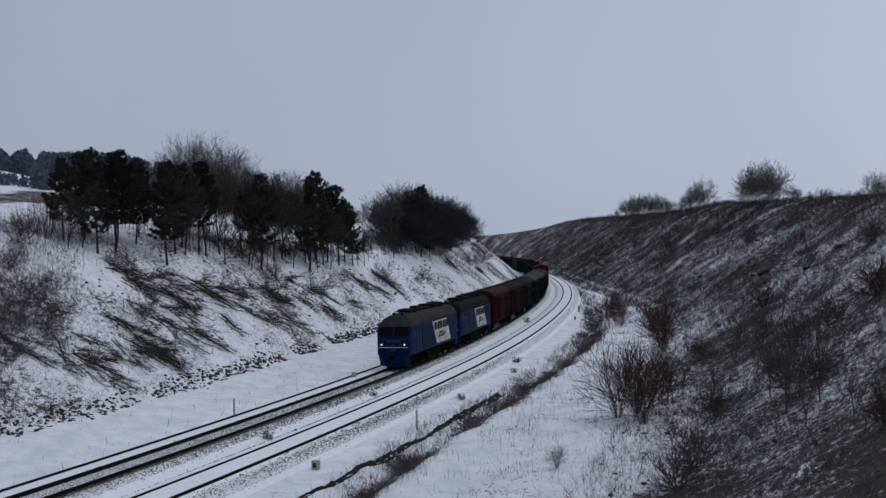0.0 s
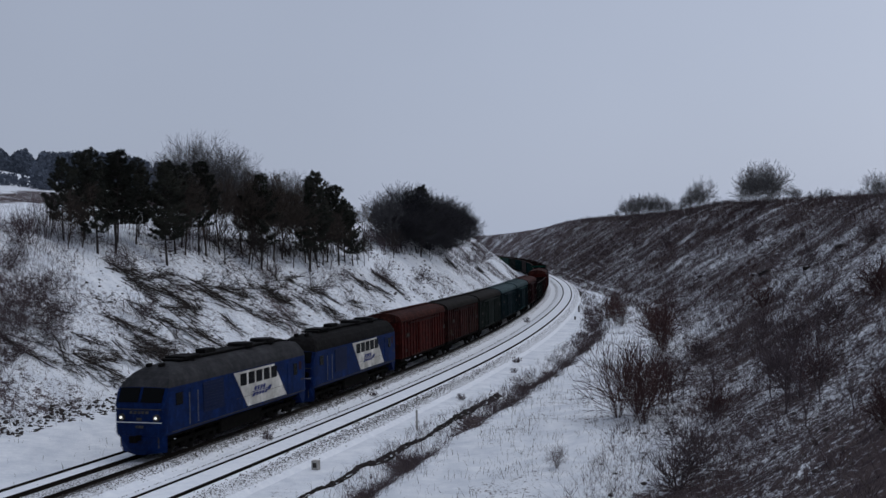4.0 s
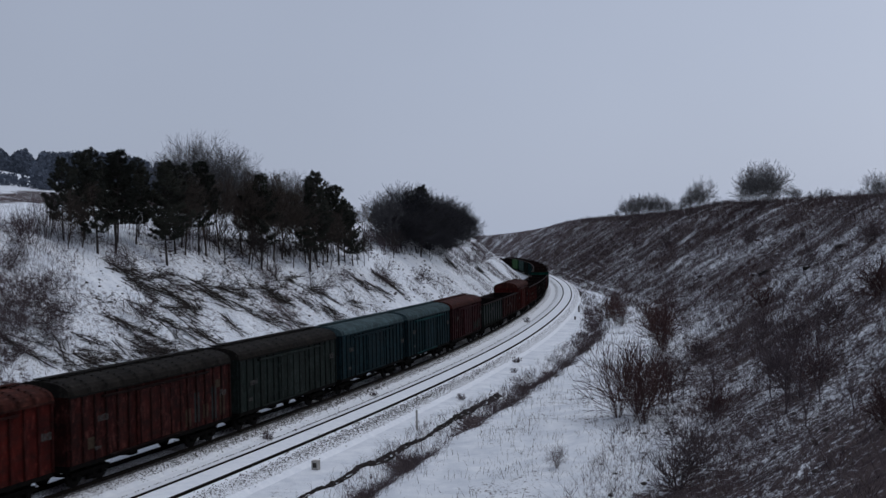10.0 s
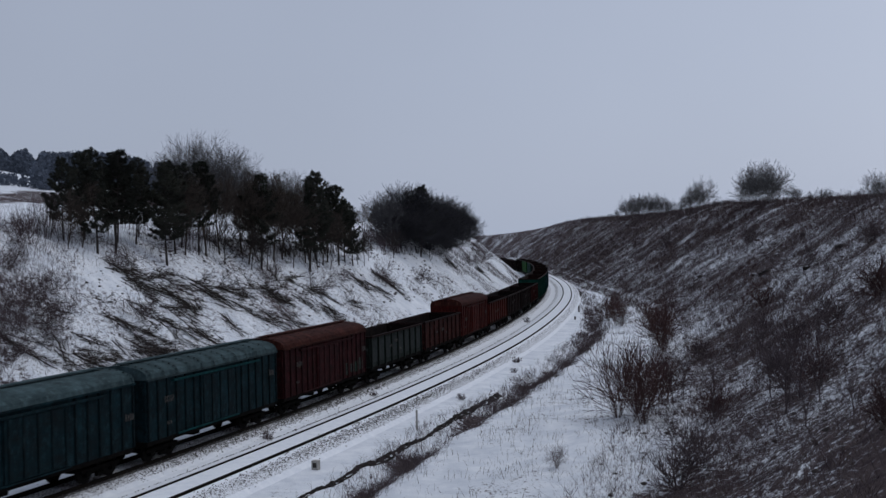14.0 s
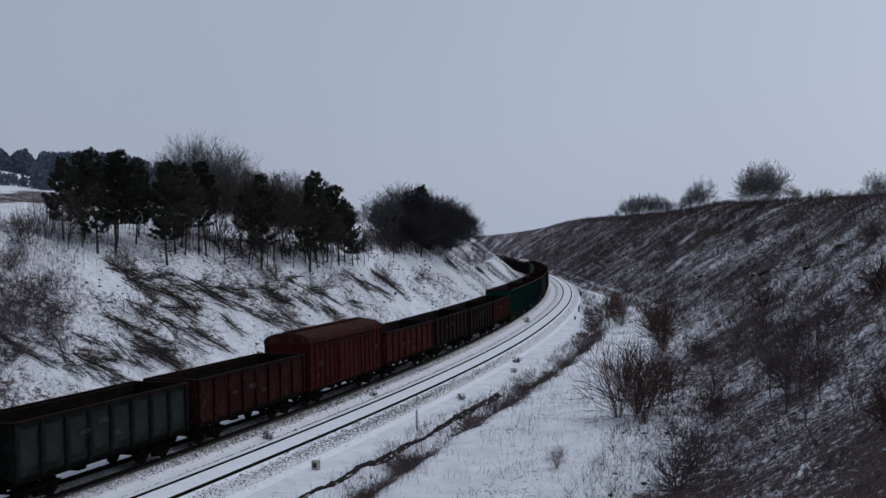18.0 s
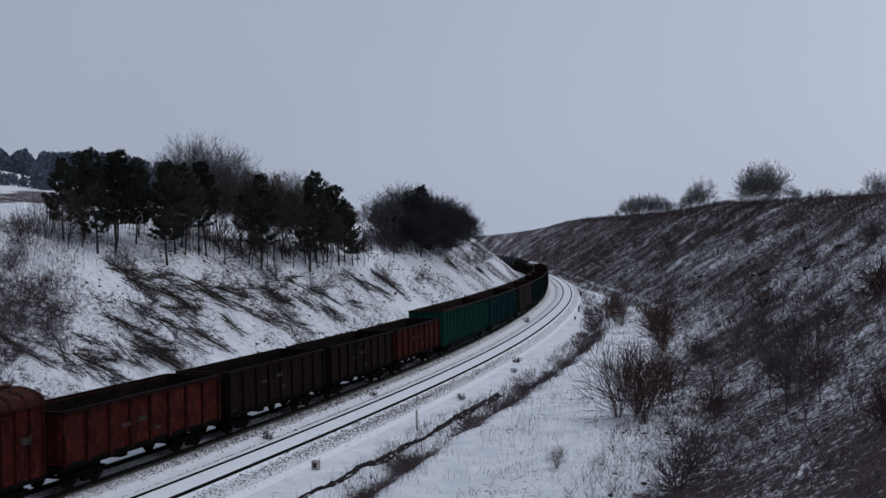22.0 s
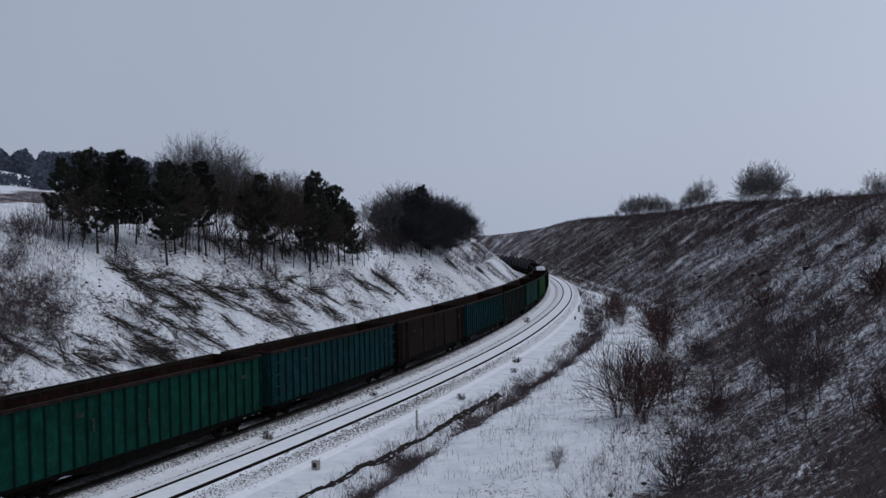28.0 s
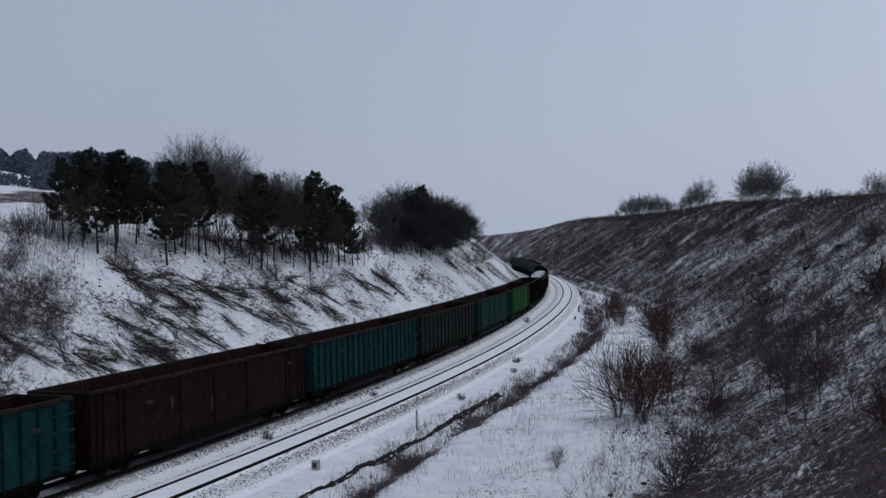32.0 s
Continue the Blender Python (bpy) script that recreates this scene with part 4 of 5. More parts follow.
    tank = boxes((-2.4, 2.4, -1.25, 1.25, 0.3, 1.12), bev=0.08)
    part("fuel_tank", tank, M["frame"], ob)
    part("underframe", boxes((-7.6, 7.6, -1.2, 1.2, 0.95, 1.14)), M["frame"], ob)
    bogie(ob, 4.9, (-2.1, 0.0, 2.1), 0.52)
    bogie(ob, -4.9, (-2.1, 0.0, 2.1), 0.52)
    coupler(ob, H, 1)
    coupler(ob, -H, -1)
    return ob


# the train in order: the thing, and the ends of its body along the line at the start
TRAIN = []


def add(ob, front, rear):
    TRAIN.append((ob, front, rear))


add(locomotive("blue diesel locomotive with cream side field and lit headlamps", "loco_roof", True), 20.3, 36.7)
add(locomotive("second blue diesel locomotive with darker sooty roof", "loco_roof_dark", False), 37.9, 54.3)
for i, (front, rear, paint, roof, hoop, label) in enumerate((
        (55.53, 69.10, "red", "roof_red", "red_dark", "red-brown covered goods wagon with ribbed roof"),
        (70.16, 83.97, "red_dark", "roof_dark", "brown", "shabby dark red covered wagon with peeled paint"),
        (85.01, 98.80, "grey_green", "roof_dark", "grey_green", "faded grey-green covered goods wagon"),
        (99.89, 113.44, "teal_dark", "roof_teal", "teal_dark", "dark teal covered wagon with pale smooth roof"),
        (114.54, 128.19, "teal_dark", "roof_teal", "teal", "dark teal covered wagon with ribbed roof"),
        (129.24, 143.05, "maroon", "roof_red", "maroon", "dark maroon covered wagon with pale patches"),
        (171.96, 185.38, "red", "roof_red", "red_dark", "rust-red covered wagon standing taller than the open wagons"))):
    worn = ()
    if i == 1:
        worn = [(-2.6 - 0.86 * k, 0.15 + 0.1 * (k % 3), 0.5, (0.9, 1.5, 0.7, 1.7, 1.1)[k], ("patch_cream", "grey_patch")[k % 2]) for k in range(5)] + [(5.4, 0.5, 0.5, 0.5, "patch_cream"), (-5.6, 1.75, 0.5, 0.4, "patch_cream")]
    if i == 5:
        worn = [(-3.35, 0.2, 0.5, 0.8, "patch_grey"), (-4.25, 0.3, 0.62, 0.6, "patch_grey"), (-5.1, 0.25, 0.6, 0.7, "patch_green"), (-5.95, 0.3, 0.62, 0.85, "patch_grey"), (4.6, 1.6, 0.3, 0.2, "patch_cream"), (2.4, 0.0, 0.05, 1.7, "patch_cream")]
    add(box_wagon(rear - front, paint, roof, hoop, label, 20 + i, worn, 2 if i == 3 else 15 if i in (0, 6) else 12), front, rear)
for i, (front, rear, paint, label, panels) in enumerate((
        (144.20, 157.00, "grey_green", "grey-green open wagon with patched panels", "mark_panel"),
        (158.08, 170.98, "red_dark", "dark rusty red open goods wagon", None),
        (186.50, 199.56, "red_worn", "worn red open goods wagon, empty", None),
        (200.60, 213.50, "dark", "nearly black open goods wagon, empty", None),
        (214.66, 227.40, "dark", "dark brown sooty open goods wagon", None),
        (228.38, 241.10, "red", "brighter red open goods wagon with ribs", None))):
    add(gondola(rear - front, paint, label, 40 + i, False, "grey_patch" if panels else None), front, rear)
for i, (front, rear, paint, label, ladder, n) in enumerate((
        (242.27, 264.10, "green", "long bright green high-sided wagon, rusty inside", None, 24),
        (265.35, 287.37, "teal", "long teal high-sided wagon with end ladders", "teal", 22),
        (288.50, 310.70, "brown", "long dark brown high-sided wagon", None, 20),
        (311.75, 334.10, "teal", "long teal high-sided wagon with end ladders", "teal", 22),
        (335.20, 356.40, "grey_green", "long faded grey-green high-sided wagon", None, 16),
        (357.50, 381.20, "green_dark", "long dark green high-sided wagon", None, 24),
        (382.30, 404.60, "green_bright", "long grass-green high-sided wagon", None, 24),
        (405.70, 427.50, "brown", "long dark brown high-sided wagon", None, 22))):
    add(high_wagon(rear - front, paint, label, 60 + i, ladder, n, i in (2, 5, 6)), front, rear)
at_s = 428.6
for i in range(6):
    add(gondola(12.9, "dark" if i % 2 else "brown", "brown open wagon with broken snow on its load" if i in (1, 2) else "dark open wagon without a load", 80 + i, i in (1, 2)), at_s, at_s + 12.9)
    at_s += 13.95
for i in range(10):
    add(tank_wagon(11.1, "dark grey-green tank wagon"), at_s, at_s + 11.1)
    at_s += 12.1


def travelled(t):
    return 9.4372 * t + 0.01362 * t * t / 2 + 0.000588 * t ** 3 / 6


def seat(front, rear, t):
    """Where a vehicle stands on the curve at t seconds: both bogies on the line."""
    c, b = (front + rear) / 2 - travelled(t), (rear - front) * 0.34
    p, q = Vector(w(c - b, 0)), Vector(w(c + b, 0))
    d = p - q
    return Matrix.Translation((p + q) / 2) @ Matrix.Rotation(math.atan2(d.y, d.x), 4, "Z")


def motions():
    times = [i * 2.0 for i in range(17)]
    for ob, front, rear in TRAIN:
        walk(ob, [(t, seat(front, rear, t)) for t in times])


# ---- plants ----
class Sticks:
    """Gathers thin tapered sticks and leaf blades into one mesh."""

    def __init__(self):
        self.v, self.f = [], []

    def stick(self, p, q, r0, r1, n=3):
        p, q = Vector(p), Vector(q)
        d = q - p
        if d.length < 1e-5:
            return
        a = d.orthogonal().normalized()
        b = d.normalized().cross(a)
        k = len(self.v)
        for c, r in ((p, r0), (q, r1)):
            for i in range(n):
                t = 2 * math.pi * i / n
                self.v.append(tuple(c + (a * math.cos(t) + b * math.sin(t)) * r))
        for i in range(n):
            j = (i + 1) % n
            self.f.append((k + i, k + j, k + n + j, k + n + i))
        self.f.append(tuple(k + n + i for i in range(n)))

    def blade(self, p, tip, width, side):
        k = len(self.v)
        p, tip, side = Vector(p), Vector(tip), Vector(side)
        self.v += [tuple(p - side * width), tuple(p + side * width), tuple(tip)]
        self.f.append((k, k + 1, k + 2))

    def tube(self, pts, radii, n=6):
        k = len(self.v)
        for i, (p, r) in enumerate(zip(pts, radii)):
            d = (pts[min(i + 1, len(pts) - 1)] - pts[max(i - 1, 0)]).normalized()
            a = Vector((0.31, 0.95, 0.05)).cross(d).normalized()
            b = d.cross(a)
            for j in range(n):
                t = 2 * math.pi * j / n
                self.v.append(tuple(p + (a * math.cos(t) + b * math.sin(t)) * r))
        for i in range(len(pts) - 1):
            for j in range(n):
                m = (j + 1) % n
                self.f.append((k + i * n + j, k + i * n + m, k + (i + 1) * n + m, k + (i + 1) * n + j))
        self.f.append(tuple(k + j for j in range(n))[::-1])
        self.f.append(tuple(k + (len(pts) - 1) * n + j for j in range(n)))

    def mesh(self, name, material):
        return mesh_of(name, self.v, self.f, [material])


def unit(rnd):
    return Vector((rnd.gauss(0, 1), rnd.gauss(0, 1), rnd.gauss(0, 1))).normalized()


def bare_tree(seed, height, spread=0.5, stems=1, twig=0.016, bark="bark", levels=4, dense=1.0, fit=False):
    """A leafless broadleaved tree or shrub: trunk with limbs, and a crown of twigs."""
    rnd = random.Random(seed)
    wood, crown = Sticks(), Sticks()

    def grow(p, d, length, r, level):
        segs = 3 if level < 2 else 2
        for i in range(segs):
            d = (d + unit(rnd) * (0.13 + 0.05 * level) + Vector((0, 0, 0.07))).normalized()
            q = p + d * length / segs
            r1 = max(r * (0.86 if level else 0.9), twig)
            (wood if level < 2 else crown).stick(p, q, r, r1, 5 if level == 0 else 3)
            p, r = q, r1
            if level < levels:
                kids = 1 if level == 0 and i == 0 else (2 if rnd.random() < 0.55 * dense else 1)
                for _ in range(kids + (1 if level >= 2 and rnd.random() < 0.45 * dense else 0)):
                    side = (d + unit(rnd) * (spread * 1.55)).normalized()
                    if side.z < -0.1:
                        side.z *= -0.4
                    grow(p, side, length * rnd.uniform(0.52, 0.78), max(r * 0.62, twig), level + 1)
        if level < levels:
            grow(p, d, length * 0.7, max(r * 0.8, twig), level + 1)
    for k in range(stems):
        a = 2 * math.pi * k / stems + rnd.uniform(-0.4, 0.4)
        lean = 0 if stems == 1 else rnd.uniform(0.25, 0.75) * spread
        d = Vector((math.cos(a) * lean, math.sin(a) * lean, 1)).normalized()
        o = Vector((math.cos(a), math.sin(a), 0)) * (0 if stems == 1 else 0.12)
        grow(o - d * 0.25, d, height * (0.44 if stems == 1 else 0.52) * rnd.uniform(0.85, 1.1), 0.011 * height + twig if stems == 1 else twig * 1.7, 0 if stems == 1 else 1)
    if fit:
        k = height / max(q[2] for q in crown.v)
        for g in (wood, crown):
            g.v = [(x * k, y * k, z * k) for x, y, z in g.v]
    return wood.mesh("trunk", M[bark]), crown.mesh("crown", M[bark])


def pine(seed, height, clear=0.3, radius=0.22):
    """A young pine: bare lower trunk, rising limbs, a rounded ragged crown of needle tufts with gaps."""
    rnd = random.Random(seed)
    wood, needles = Sticks(), Sticks()
    p, r, pts = Vector((0, 0, -0.4)), 0.010 * height + 0.03, []
    d = Vector((rnd.uniform(-0.05, 0.05), rnd.uniform(-0.05, 0.05), 1)).normalized()
    n = 12
    for i in range(n):
        d = (d + unit(rnd) * 0.05 + Vector((0, 0, 0.06))).normalized()
        q = p + d * (height * 0.95 + 0.4) / n
        wood.stick(p, q, r, r * 0.88, 6)
        p, r = q, r * 0.88
        pts.append(q.copy())

    def tuft(c, axis, size, count=15):
        for _ in range(count):
            t = (axis * 0.8 + unit(rnd)).normalized()
            needles.blade(c, c + t * size * rnd.uniform(0.6, 1.3), 0.019, t.orthogonal().normalized())

    def limb(base, t, L, size):
        mid = base + t * L * 0.55 + Vector((0, 0, -0.06 * L))
        end = mid + (t + Vector((0, 0, 0.55))).normalized() * L * 0.45
        wood.stick(base, mid, 0.02 + 0.012 * L, 0.018)
        wood.stick(mid, end, 0.018, 0.010)
        steps = max(2, int(L * 3.4))
        for j in range(steps):
            g = 0.3 + 0.7 * (j + 1) / steps
            c = base.lerp(mid, g / 0.55) if g < 0.55 else mid.lerp(end, (g - 0.55) / 0.45)
            for _ in range(2):
                o = (t * 0.7 + unit(rnd)).normalized()
                o.z = abs(o.z) * 0.6 + 0.15
                c2 = c + o * rnd.uniform(0.25, 0.55) * (0.6 + 0.3 * L) * (1.15 - 0.5 * g)
                wood.stick(c, c2, 0.010, 0.008)
                for h in (0.4, 0.7, 1.0):
                    tuft(c.lerp(c2, h) + unit(rnd) * 0.05, (o + Vector((0, 0, 0.5))).normalized(), size)
        tuft(end, (t + Vector((0, 0, 1.0))).normalized(), size, 15)

    whorls = int(height * 1.7)
    for k in range(whorls):
        f = clear + (1 - clear) * (max(k + rnd.uniform(-0.3, 0.3), 0.0) / whorls) ** 0.95
        f = min(max(f, 0.05), 0.97)
        i = min(int(f * n), n - 1)
        base = pts[i - 1].lerp(pts[i], f * n - i) if i else pts[0]
        g0 = (f - clear) / (1 - clear)
        out = height * radius * (0.16 + 0.96 * (1 - g0) ** 0.72 * min(1.0, 0.45 + 2.0 * g0)) * rnd.uniform(0.75, 1.15)
        for j in range(rnd.choice((4, 5, 5, 6))):
            if rnd.random() < 0.12:
                continue
            a = 2 * math.pi * j / 4.6 + k * 2.4 + rnd.uniform(-0.5, 0.5)
            t = Vector((math.cos(a), math.sin(a), 0.10 + 0.75 * g0 * rnd.uniform(0.5, 1.2))).normalized()
            limb(base, t, out * rnd.uniform(0.55, 1.2), rnd.uniform(0.20, 0.30))
    for _ in range(5):
        t = (Vector((0, 0, 1.6)) + unit(rnd)).normalized()
        limb(pts[-1] - Vector((0, 0, 0.25)), t, rnd.uniform(0.3, 0.075 * height), 0.22)
    return wood.mesh("trunk", M["bark"]), needles.mesh("crown", M["needles"])


def make_tree(name, meshes, label, category, group, crown_name="crown"):
    ob = tagged(new(name), label, category, group)
    put("trunk", meshes[0], ob)
    put(crown_name, meshes[1], ob)
    return ob


def plant(proto, used, s, u, scale=1.0, turn=0.0, sink=0.05):
    m = Matrix.Translation(on_ground(s, u, sink)) @ Matrix.Rotation(radians(turn), 4, "Z")
    if not used:
        used.append(1)
        proto.matrix_basis = m
        proto.scale = (scale,) * 3
        return proto
    ob = copy_thing(proto, m)
    ob.scale = (scale,) * 3
    return ob


def spread_out(kinds, places):
    """Set copies of the kinds round at (s, u, kind, scale)."""
    used = [[] for _ in kinds]
    for i, (s, u, k, sc) in enumerate(places):
        plant(kinds[k], used[k], s, u, sc, (i * 137) % 360)


# pines and bare trees along the top of the left bank: (s, u, height)
def stand(kinds, tall, places, first=0):
    spread_out(kinds, [(s, u, (i + first) % len(kinds), h / tall) for i, (s, u, h) in enumerate(places)])


pines = [make_tree("pine_tree", pine(100 + i, 9.0, (0.30, 0.24, 0.33, 0.27)[i], (0.28, 0.25, 0.30, 0.24)[i]), "dark green young pine on the snowy bank", "tree", "pines on the bank") for i in range(4)]
stand(pines, 9.0, [(13.6, -25.8, 6.9), (16.0, -24.2, 8.8), (19.7, -24.7, 8.9), (25.4, -25.9, 8.0), (23.0, -26.4, 7.9), (29.5, -27.8, 6.8), (17.2, -26.1, 7.4), (21.5, -25.6, 8.4), (26.0, -23.1, 9.4), (30.8, -24.7, 8.8), (36.8, -25.1, 9.2),
                   (34.4, -25.8, 8.5), (46.0, -22.0, 10.4), (59.5, -21.0, 11.9), (72.1, -21.0, 10.4), (66.5, -22.4, 10.6), (76.4, -21.4, 8.4), (77.6, -20.6, 8.6), (69.5, -21.8, 9.6), (121.4, -19.2, 12.4)])
big = [make_tree("bare_tree", bare_tree(7 + i, 10.5, 0.44, 6, 0.011, "bark_grey", 5, 1.0, True), "tall bare grey broadleaved tree behind the pines", "tree", "bare trees") for i in range(2)]
stand(big, 10.5, [(47.5, -28.6, 11.9), (45.0, -28.4, 11.5), (50.2, -28.4, 11.2), (42.6, -28.2, 10.6), (53.0, -27.8, 10.4), (57.0, -27.0, 9.2), (60.0, -26.2, 9.2), (63.5, -25.6, 9.8), (66.5, -25.0, 9.6), (109.0, -22.7, 9.6)])
brown = [make_tree("bare_tree", bare_tree(30 + i, 8.0, 0.44, 1, 0.010, "bark_brown", 5, 0.72, True), "brown bare broadleaved tree with dense fine twigs", "tree", "bare trees") for i in range(2)]
stand(brown, 8.0, [(44.9, -23.0, 9.2), (52.4, -22.9, 9.8), (55.7, -23.1, 10.2), (41.0, -24.6, 9.0), (49.6, -24.0, 10.0), (37.5, -24.6, 9.0), (61.0, -22.0, 9.6), (15.0, -25.0, 5.8), (12.6, -24.8, 5.0), (32.4, -24.4, 7.8), (66.8, -21.6, 8.6), (46.6, -24.4, 9.6), (58.0, -23.4, 10.4), (63.6, -22.4, 10.0), (124.0, -29.6, 6.2), (128.0, -29.0, 6.6), (132.0, -29.2, 5.8)])
slim = [make_tree("bare_tree", bare_tree(20 + i, 6.5, 0.5, 1, 0.018, "bark", 4, 1.0, True), "slim dark bare broadleaved tree on the bank", "tree", "bare trees") for i in range(3)]
stand(slim, 6.5, [(44.0, -22.3, 5.0), (47.6, -22.0, 5.6), (55.6, -21.7, 4.4), (67.4, -20.8, 5.0), (80.0, -20.6, 4.6), (87.9, -21.0, 3.4), (12.0, -26.0, 3.6), (62.5, -21.0, 5.2), (38.8, -23.2, 5.2), (83.0, -20.4, 5.0), (103.0, -20.4, 5.2)])
thick = [make_tree("bare_tree", bare_tree(40 + i, 9.2, 0.55, 5, 0.018, "bark_dark", 5, 0.86, True), "dense dark bare thicket tree on the bank", "tree", "thicket on the bank") for i in range(2)]
stand(thick, 9.2, [(108.7, -21.0, 9.4), (112.0, -20.6, 11.4), (115.6, -20.2, 12.2), (121.4, -19.8, 12.0), (127.0, -18.6, 11.8), (133.0, -18.4, 11.4), (138.3, -17.9, 11.8), (144.0, -18.4, 11.2), (152.0, -18.4, 10.8), (160.0, -18.2, 10.2), (166.0, -18.0, 9.8), (176.0, -17.8, 9.2), (186.0, -17.5, 8.6), (194.0, -17.0, 7.6), (201.9, -16.8, 6.4), (118.0, -22.0, 11.6), (129.0, -20.6, 11.4), (147.0, -19.6, 10.8), (125.0, -18.0, 8.0), (142.0, -17.2, 8.0)])

# shrubs
shrubs = [make_tree("shrub", bare_tree(60 + i, 2.5, 0.9, 6, 0.009, "twig", 4, 0.66), "bare twiggy shrub growing out of the snow", "shrub", "shrubs") for i in range(3)]
spread_out(shrubs, [(6.5, -24.7, 0, 0.9), (-1.5, -18.1, 1, 1.0), (-7.8, -15.1, 2, 0.7), (3.5, -20.2, 0, 0.8), (-4.2, -18.3, 2, 0.9), (44.8, -20.5, 0, 0.9), (79.5, -16.8, 1, 1.2),
                    (171.2, -12.9, 2, 1.5), (190.4, -14.4, 0, 1.6), (10.8, -17.3, 2, 0.9), (16.5, -22.6, 0, 0.8), (-10, -17.5, 1, 0.8), (-6.0, -21.0, 0, 0.9), (4.0, -26.0, 2, 0.6), (9.0, -26.6, 1, 0.6), (54.0, -18.0, 2, 0.9), (66.0, -18.6, 0, 0.8), (99.0, -15.5, 1, 0.9),
                    (182.0, -13.0, 1, 1.3), (160.0, -14.0, 2, 1.1), (136.2, 41.8, 0, 1.0), (-8.5, 24.6, 1, 0.5)])
bramble = [make_tree("shrub", bare_tree(64 + i, 3.0, 0.9, 8, 0.008, "twig", 4, 0.7, True), "dense dark bramble-like bush on the snowy bank", "shrub", "dense bushes") for i in range(2)]
stand(bramble, 3.0, [(-4.9, -16.9, 2.8), (-2.2, -16.2, 2.8), (-0.6, -17.2, 2.6), (3.2, -22.8, 2.0), (-6.5, -16.4, 2.4), (1.0, -22.0, 1.8)])
saplings = [make_tree("sapling", bare_tree(68 + i, 4.0, 0.32, 1, 0.009, "twig", 3, 0.8, True), "thin bare sapling standing among the weeds", "tree", "saplings") for i in range(2)]
stand(saplings, 4.0, [(-14.8, 30.2, 4.0), (-13.0, 30.8, 3.2), (-17.0, 31.6, 2.6), (-7.7, 26.7, 1.8), (-8.4, 29.4, 3.0), (-24.5, 32.6, 1.8), (-20.6, 31.0, 2.4), (1.0, 26.0, 2.4), (8.6, 28.6, 3.0), (14.0, 27.0, 2.8), (22.0, 30.4, 2.8), (-3.0, 31.8, 2.6), (6.0, 24.0, 3.2), (4.6, 23.4, 3.6), (5.6, 23.0, 3.4)])
red = [make_tree("willow_bush", bare_tree(80 + i, 4.3, 0.6, 20, 0.011, "twig_red", 3, 0.62), "reddish-brown willow bush with many upright stems", "shrub", "willow bushes") for i in range(2)]
spread_out(red, [(-1.3, 22.3, 0, 1.0), (0.4, 20.6, 1, 1.0), (1.6, 21.6, 1, 0.9), (38.0, 20.6, 0, 1.1), (41.0, 20.2, 1, 1.05), (58.9, 18.9, 1, 0.8), (71.9, 15.0, 0, 0.9), (76.0, 14.0, 1, 0.8), (82.0, 13.0, 0, 0.9), (-13.8, 19.9, 1, 0.25), (5.0, 22.8, 1, 0.8)])
low = [make_tree("shrub", bare_tree(85 + i, 1.9, 0.95, 11, 0.012, ("twig", "twig_red")[i], 3, 0.95), "low dark bare shrub on the weedy bank", "shrub", "low shrubs on the bank") for i in range(2)]
spread_out(low, [(-5.4, 26.5, 1, 1.0), (-7.6, 30.1, 0, 1.1), (38.0, 29.5, 1, 1.3), (3.5, 32.7, 0, 1.1), (44.6, 34.0, 0, 1.2), (2.4, 35.2, 1, 1.3), (105.0, 13.8, 0, 1.2), (-11.0, 31.4, 1, 0.9), (19.8, 28.9, 0, 1.1), (26.6, 24.1, 0, 1.0), (4.4, 30.6, 0, 1.3), (-17.5, 26.6, 0, 1.1), (31.4, 37.8, 0, 1.1), (100.2, 33.4, 0, 1.5), (162.8, 25.7, 0, 1.6), (-20.5, 26.2, 0, 1.0), (0.5, 29.4, 0, 1.0), (-30.0, 33.4, 1, 0.7)])
# bushes on the right skyline: (s, across, height)
sky_bush = [make_tree("bare_tree", bare_tree(90 + i, 5.4, 0.60, 6, 0.013, "bark_grey", 4, 0.95, True), "rounded bare bush tree on the skyline", "tree", "skyline bushes") for i in range(2)]
stand(sky_bush, 5.4, [(246.0, 36.0, 6.2), (252.0, 36.0, 7.0), (258.0, 35.8, 7.2), (265.0, 36.0, 7.0), (272.0, 36.0, 7.5), (279.0, 36.0, 7.2), (286.0, 36.2, 7.8), (293.0, 36.2, 7.5), (300.0, 36.2, 7.5), (307.0, 36.4, 6.8), (190.0, 37.6, 7.5), (195.0, 37.2, 6.8), (199.0, 37.0, 6.5), (204.0, 36.8, 5.8), (210.0, 36.6, 4.8),
                      (218.0, 36.4, 3.8), (230.0, 36.0, 4.2), (238.0, 36.0, 5.0), (127.0, 40.8, 7.6), (131.0, 40.6, 8.1), (135.0, 40.4, 7.6), (140.0, 40.0, 8.1), (144.0, 39.8, 8.4), (148.0, 39.6, 7.3), (152.0, 39.4, 3.4), (116.0, 41.6, 3.2), (112.0, 41.8, 2.6), (104.0, 42.4, 1.8), (98.0, 42.8, 2.0), (93.0, 43.0, 2.0), (64.0, 43.2, 3.4), (60.0, 43.2, 3.2),
                      (80.0, 43.4, 0.9), (172.0, 38.0, 1.4), (180.0, 38.0, 1.8), (322.0, 36.8, 3.4), (334.0, 37.0, 2.2), (345.0, 37.0, 1.4), (160.0, 39.0, 1.2)])


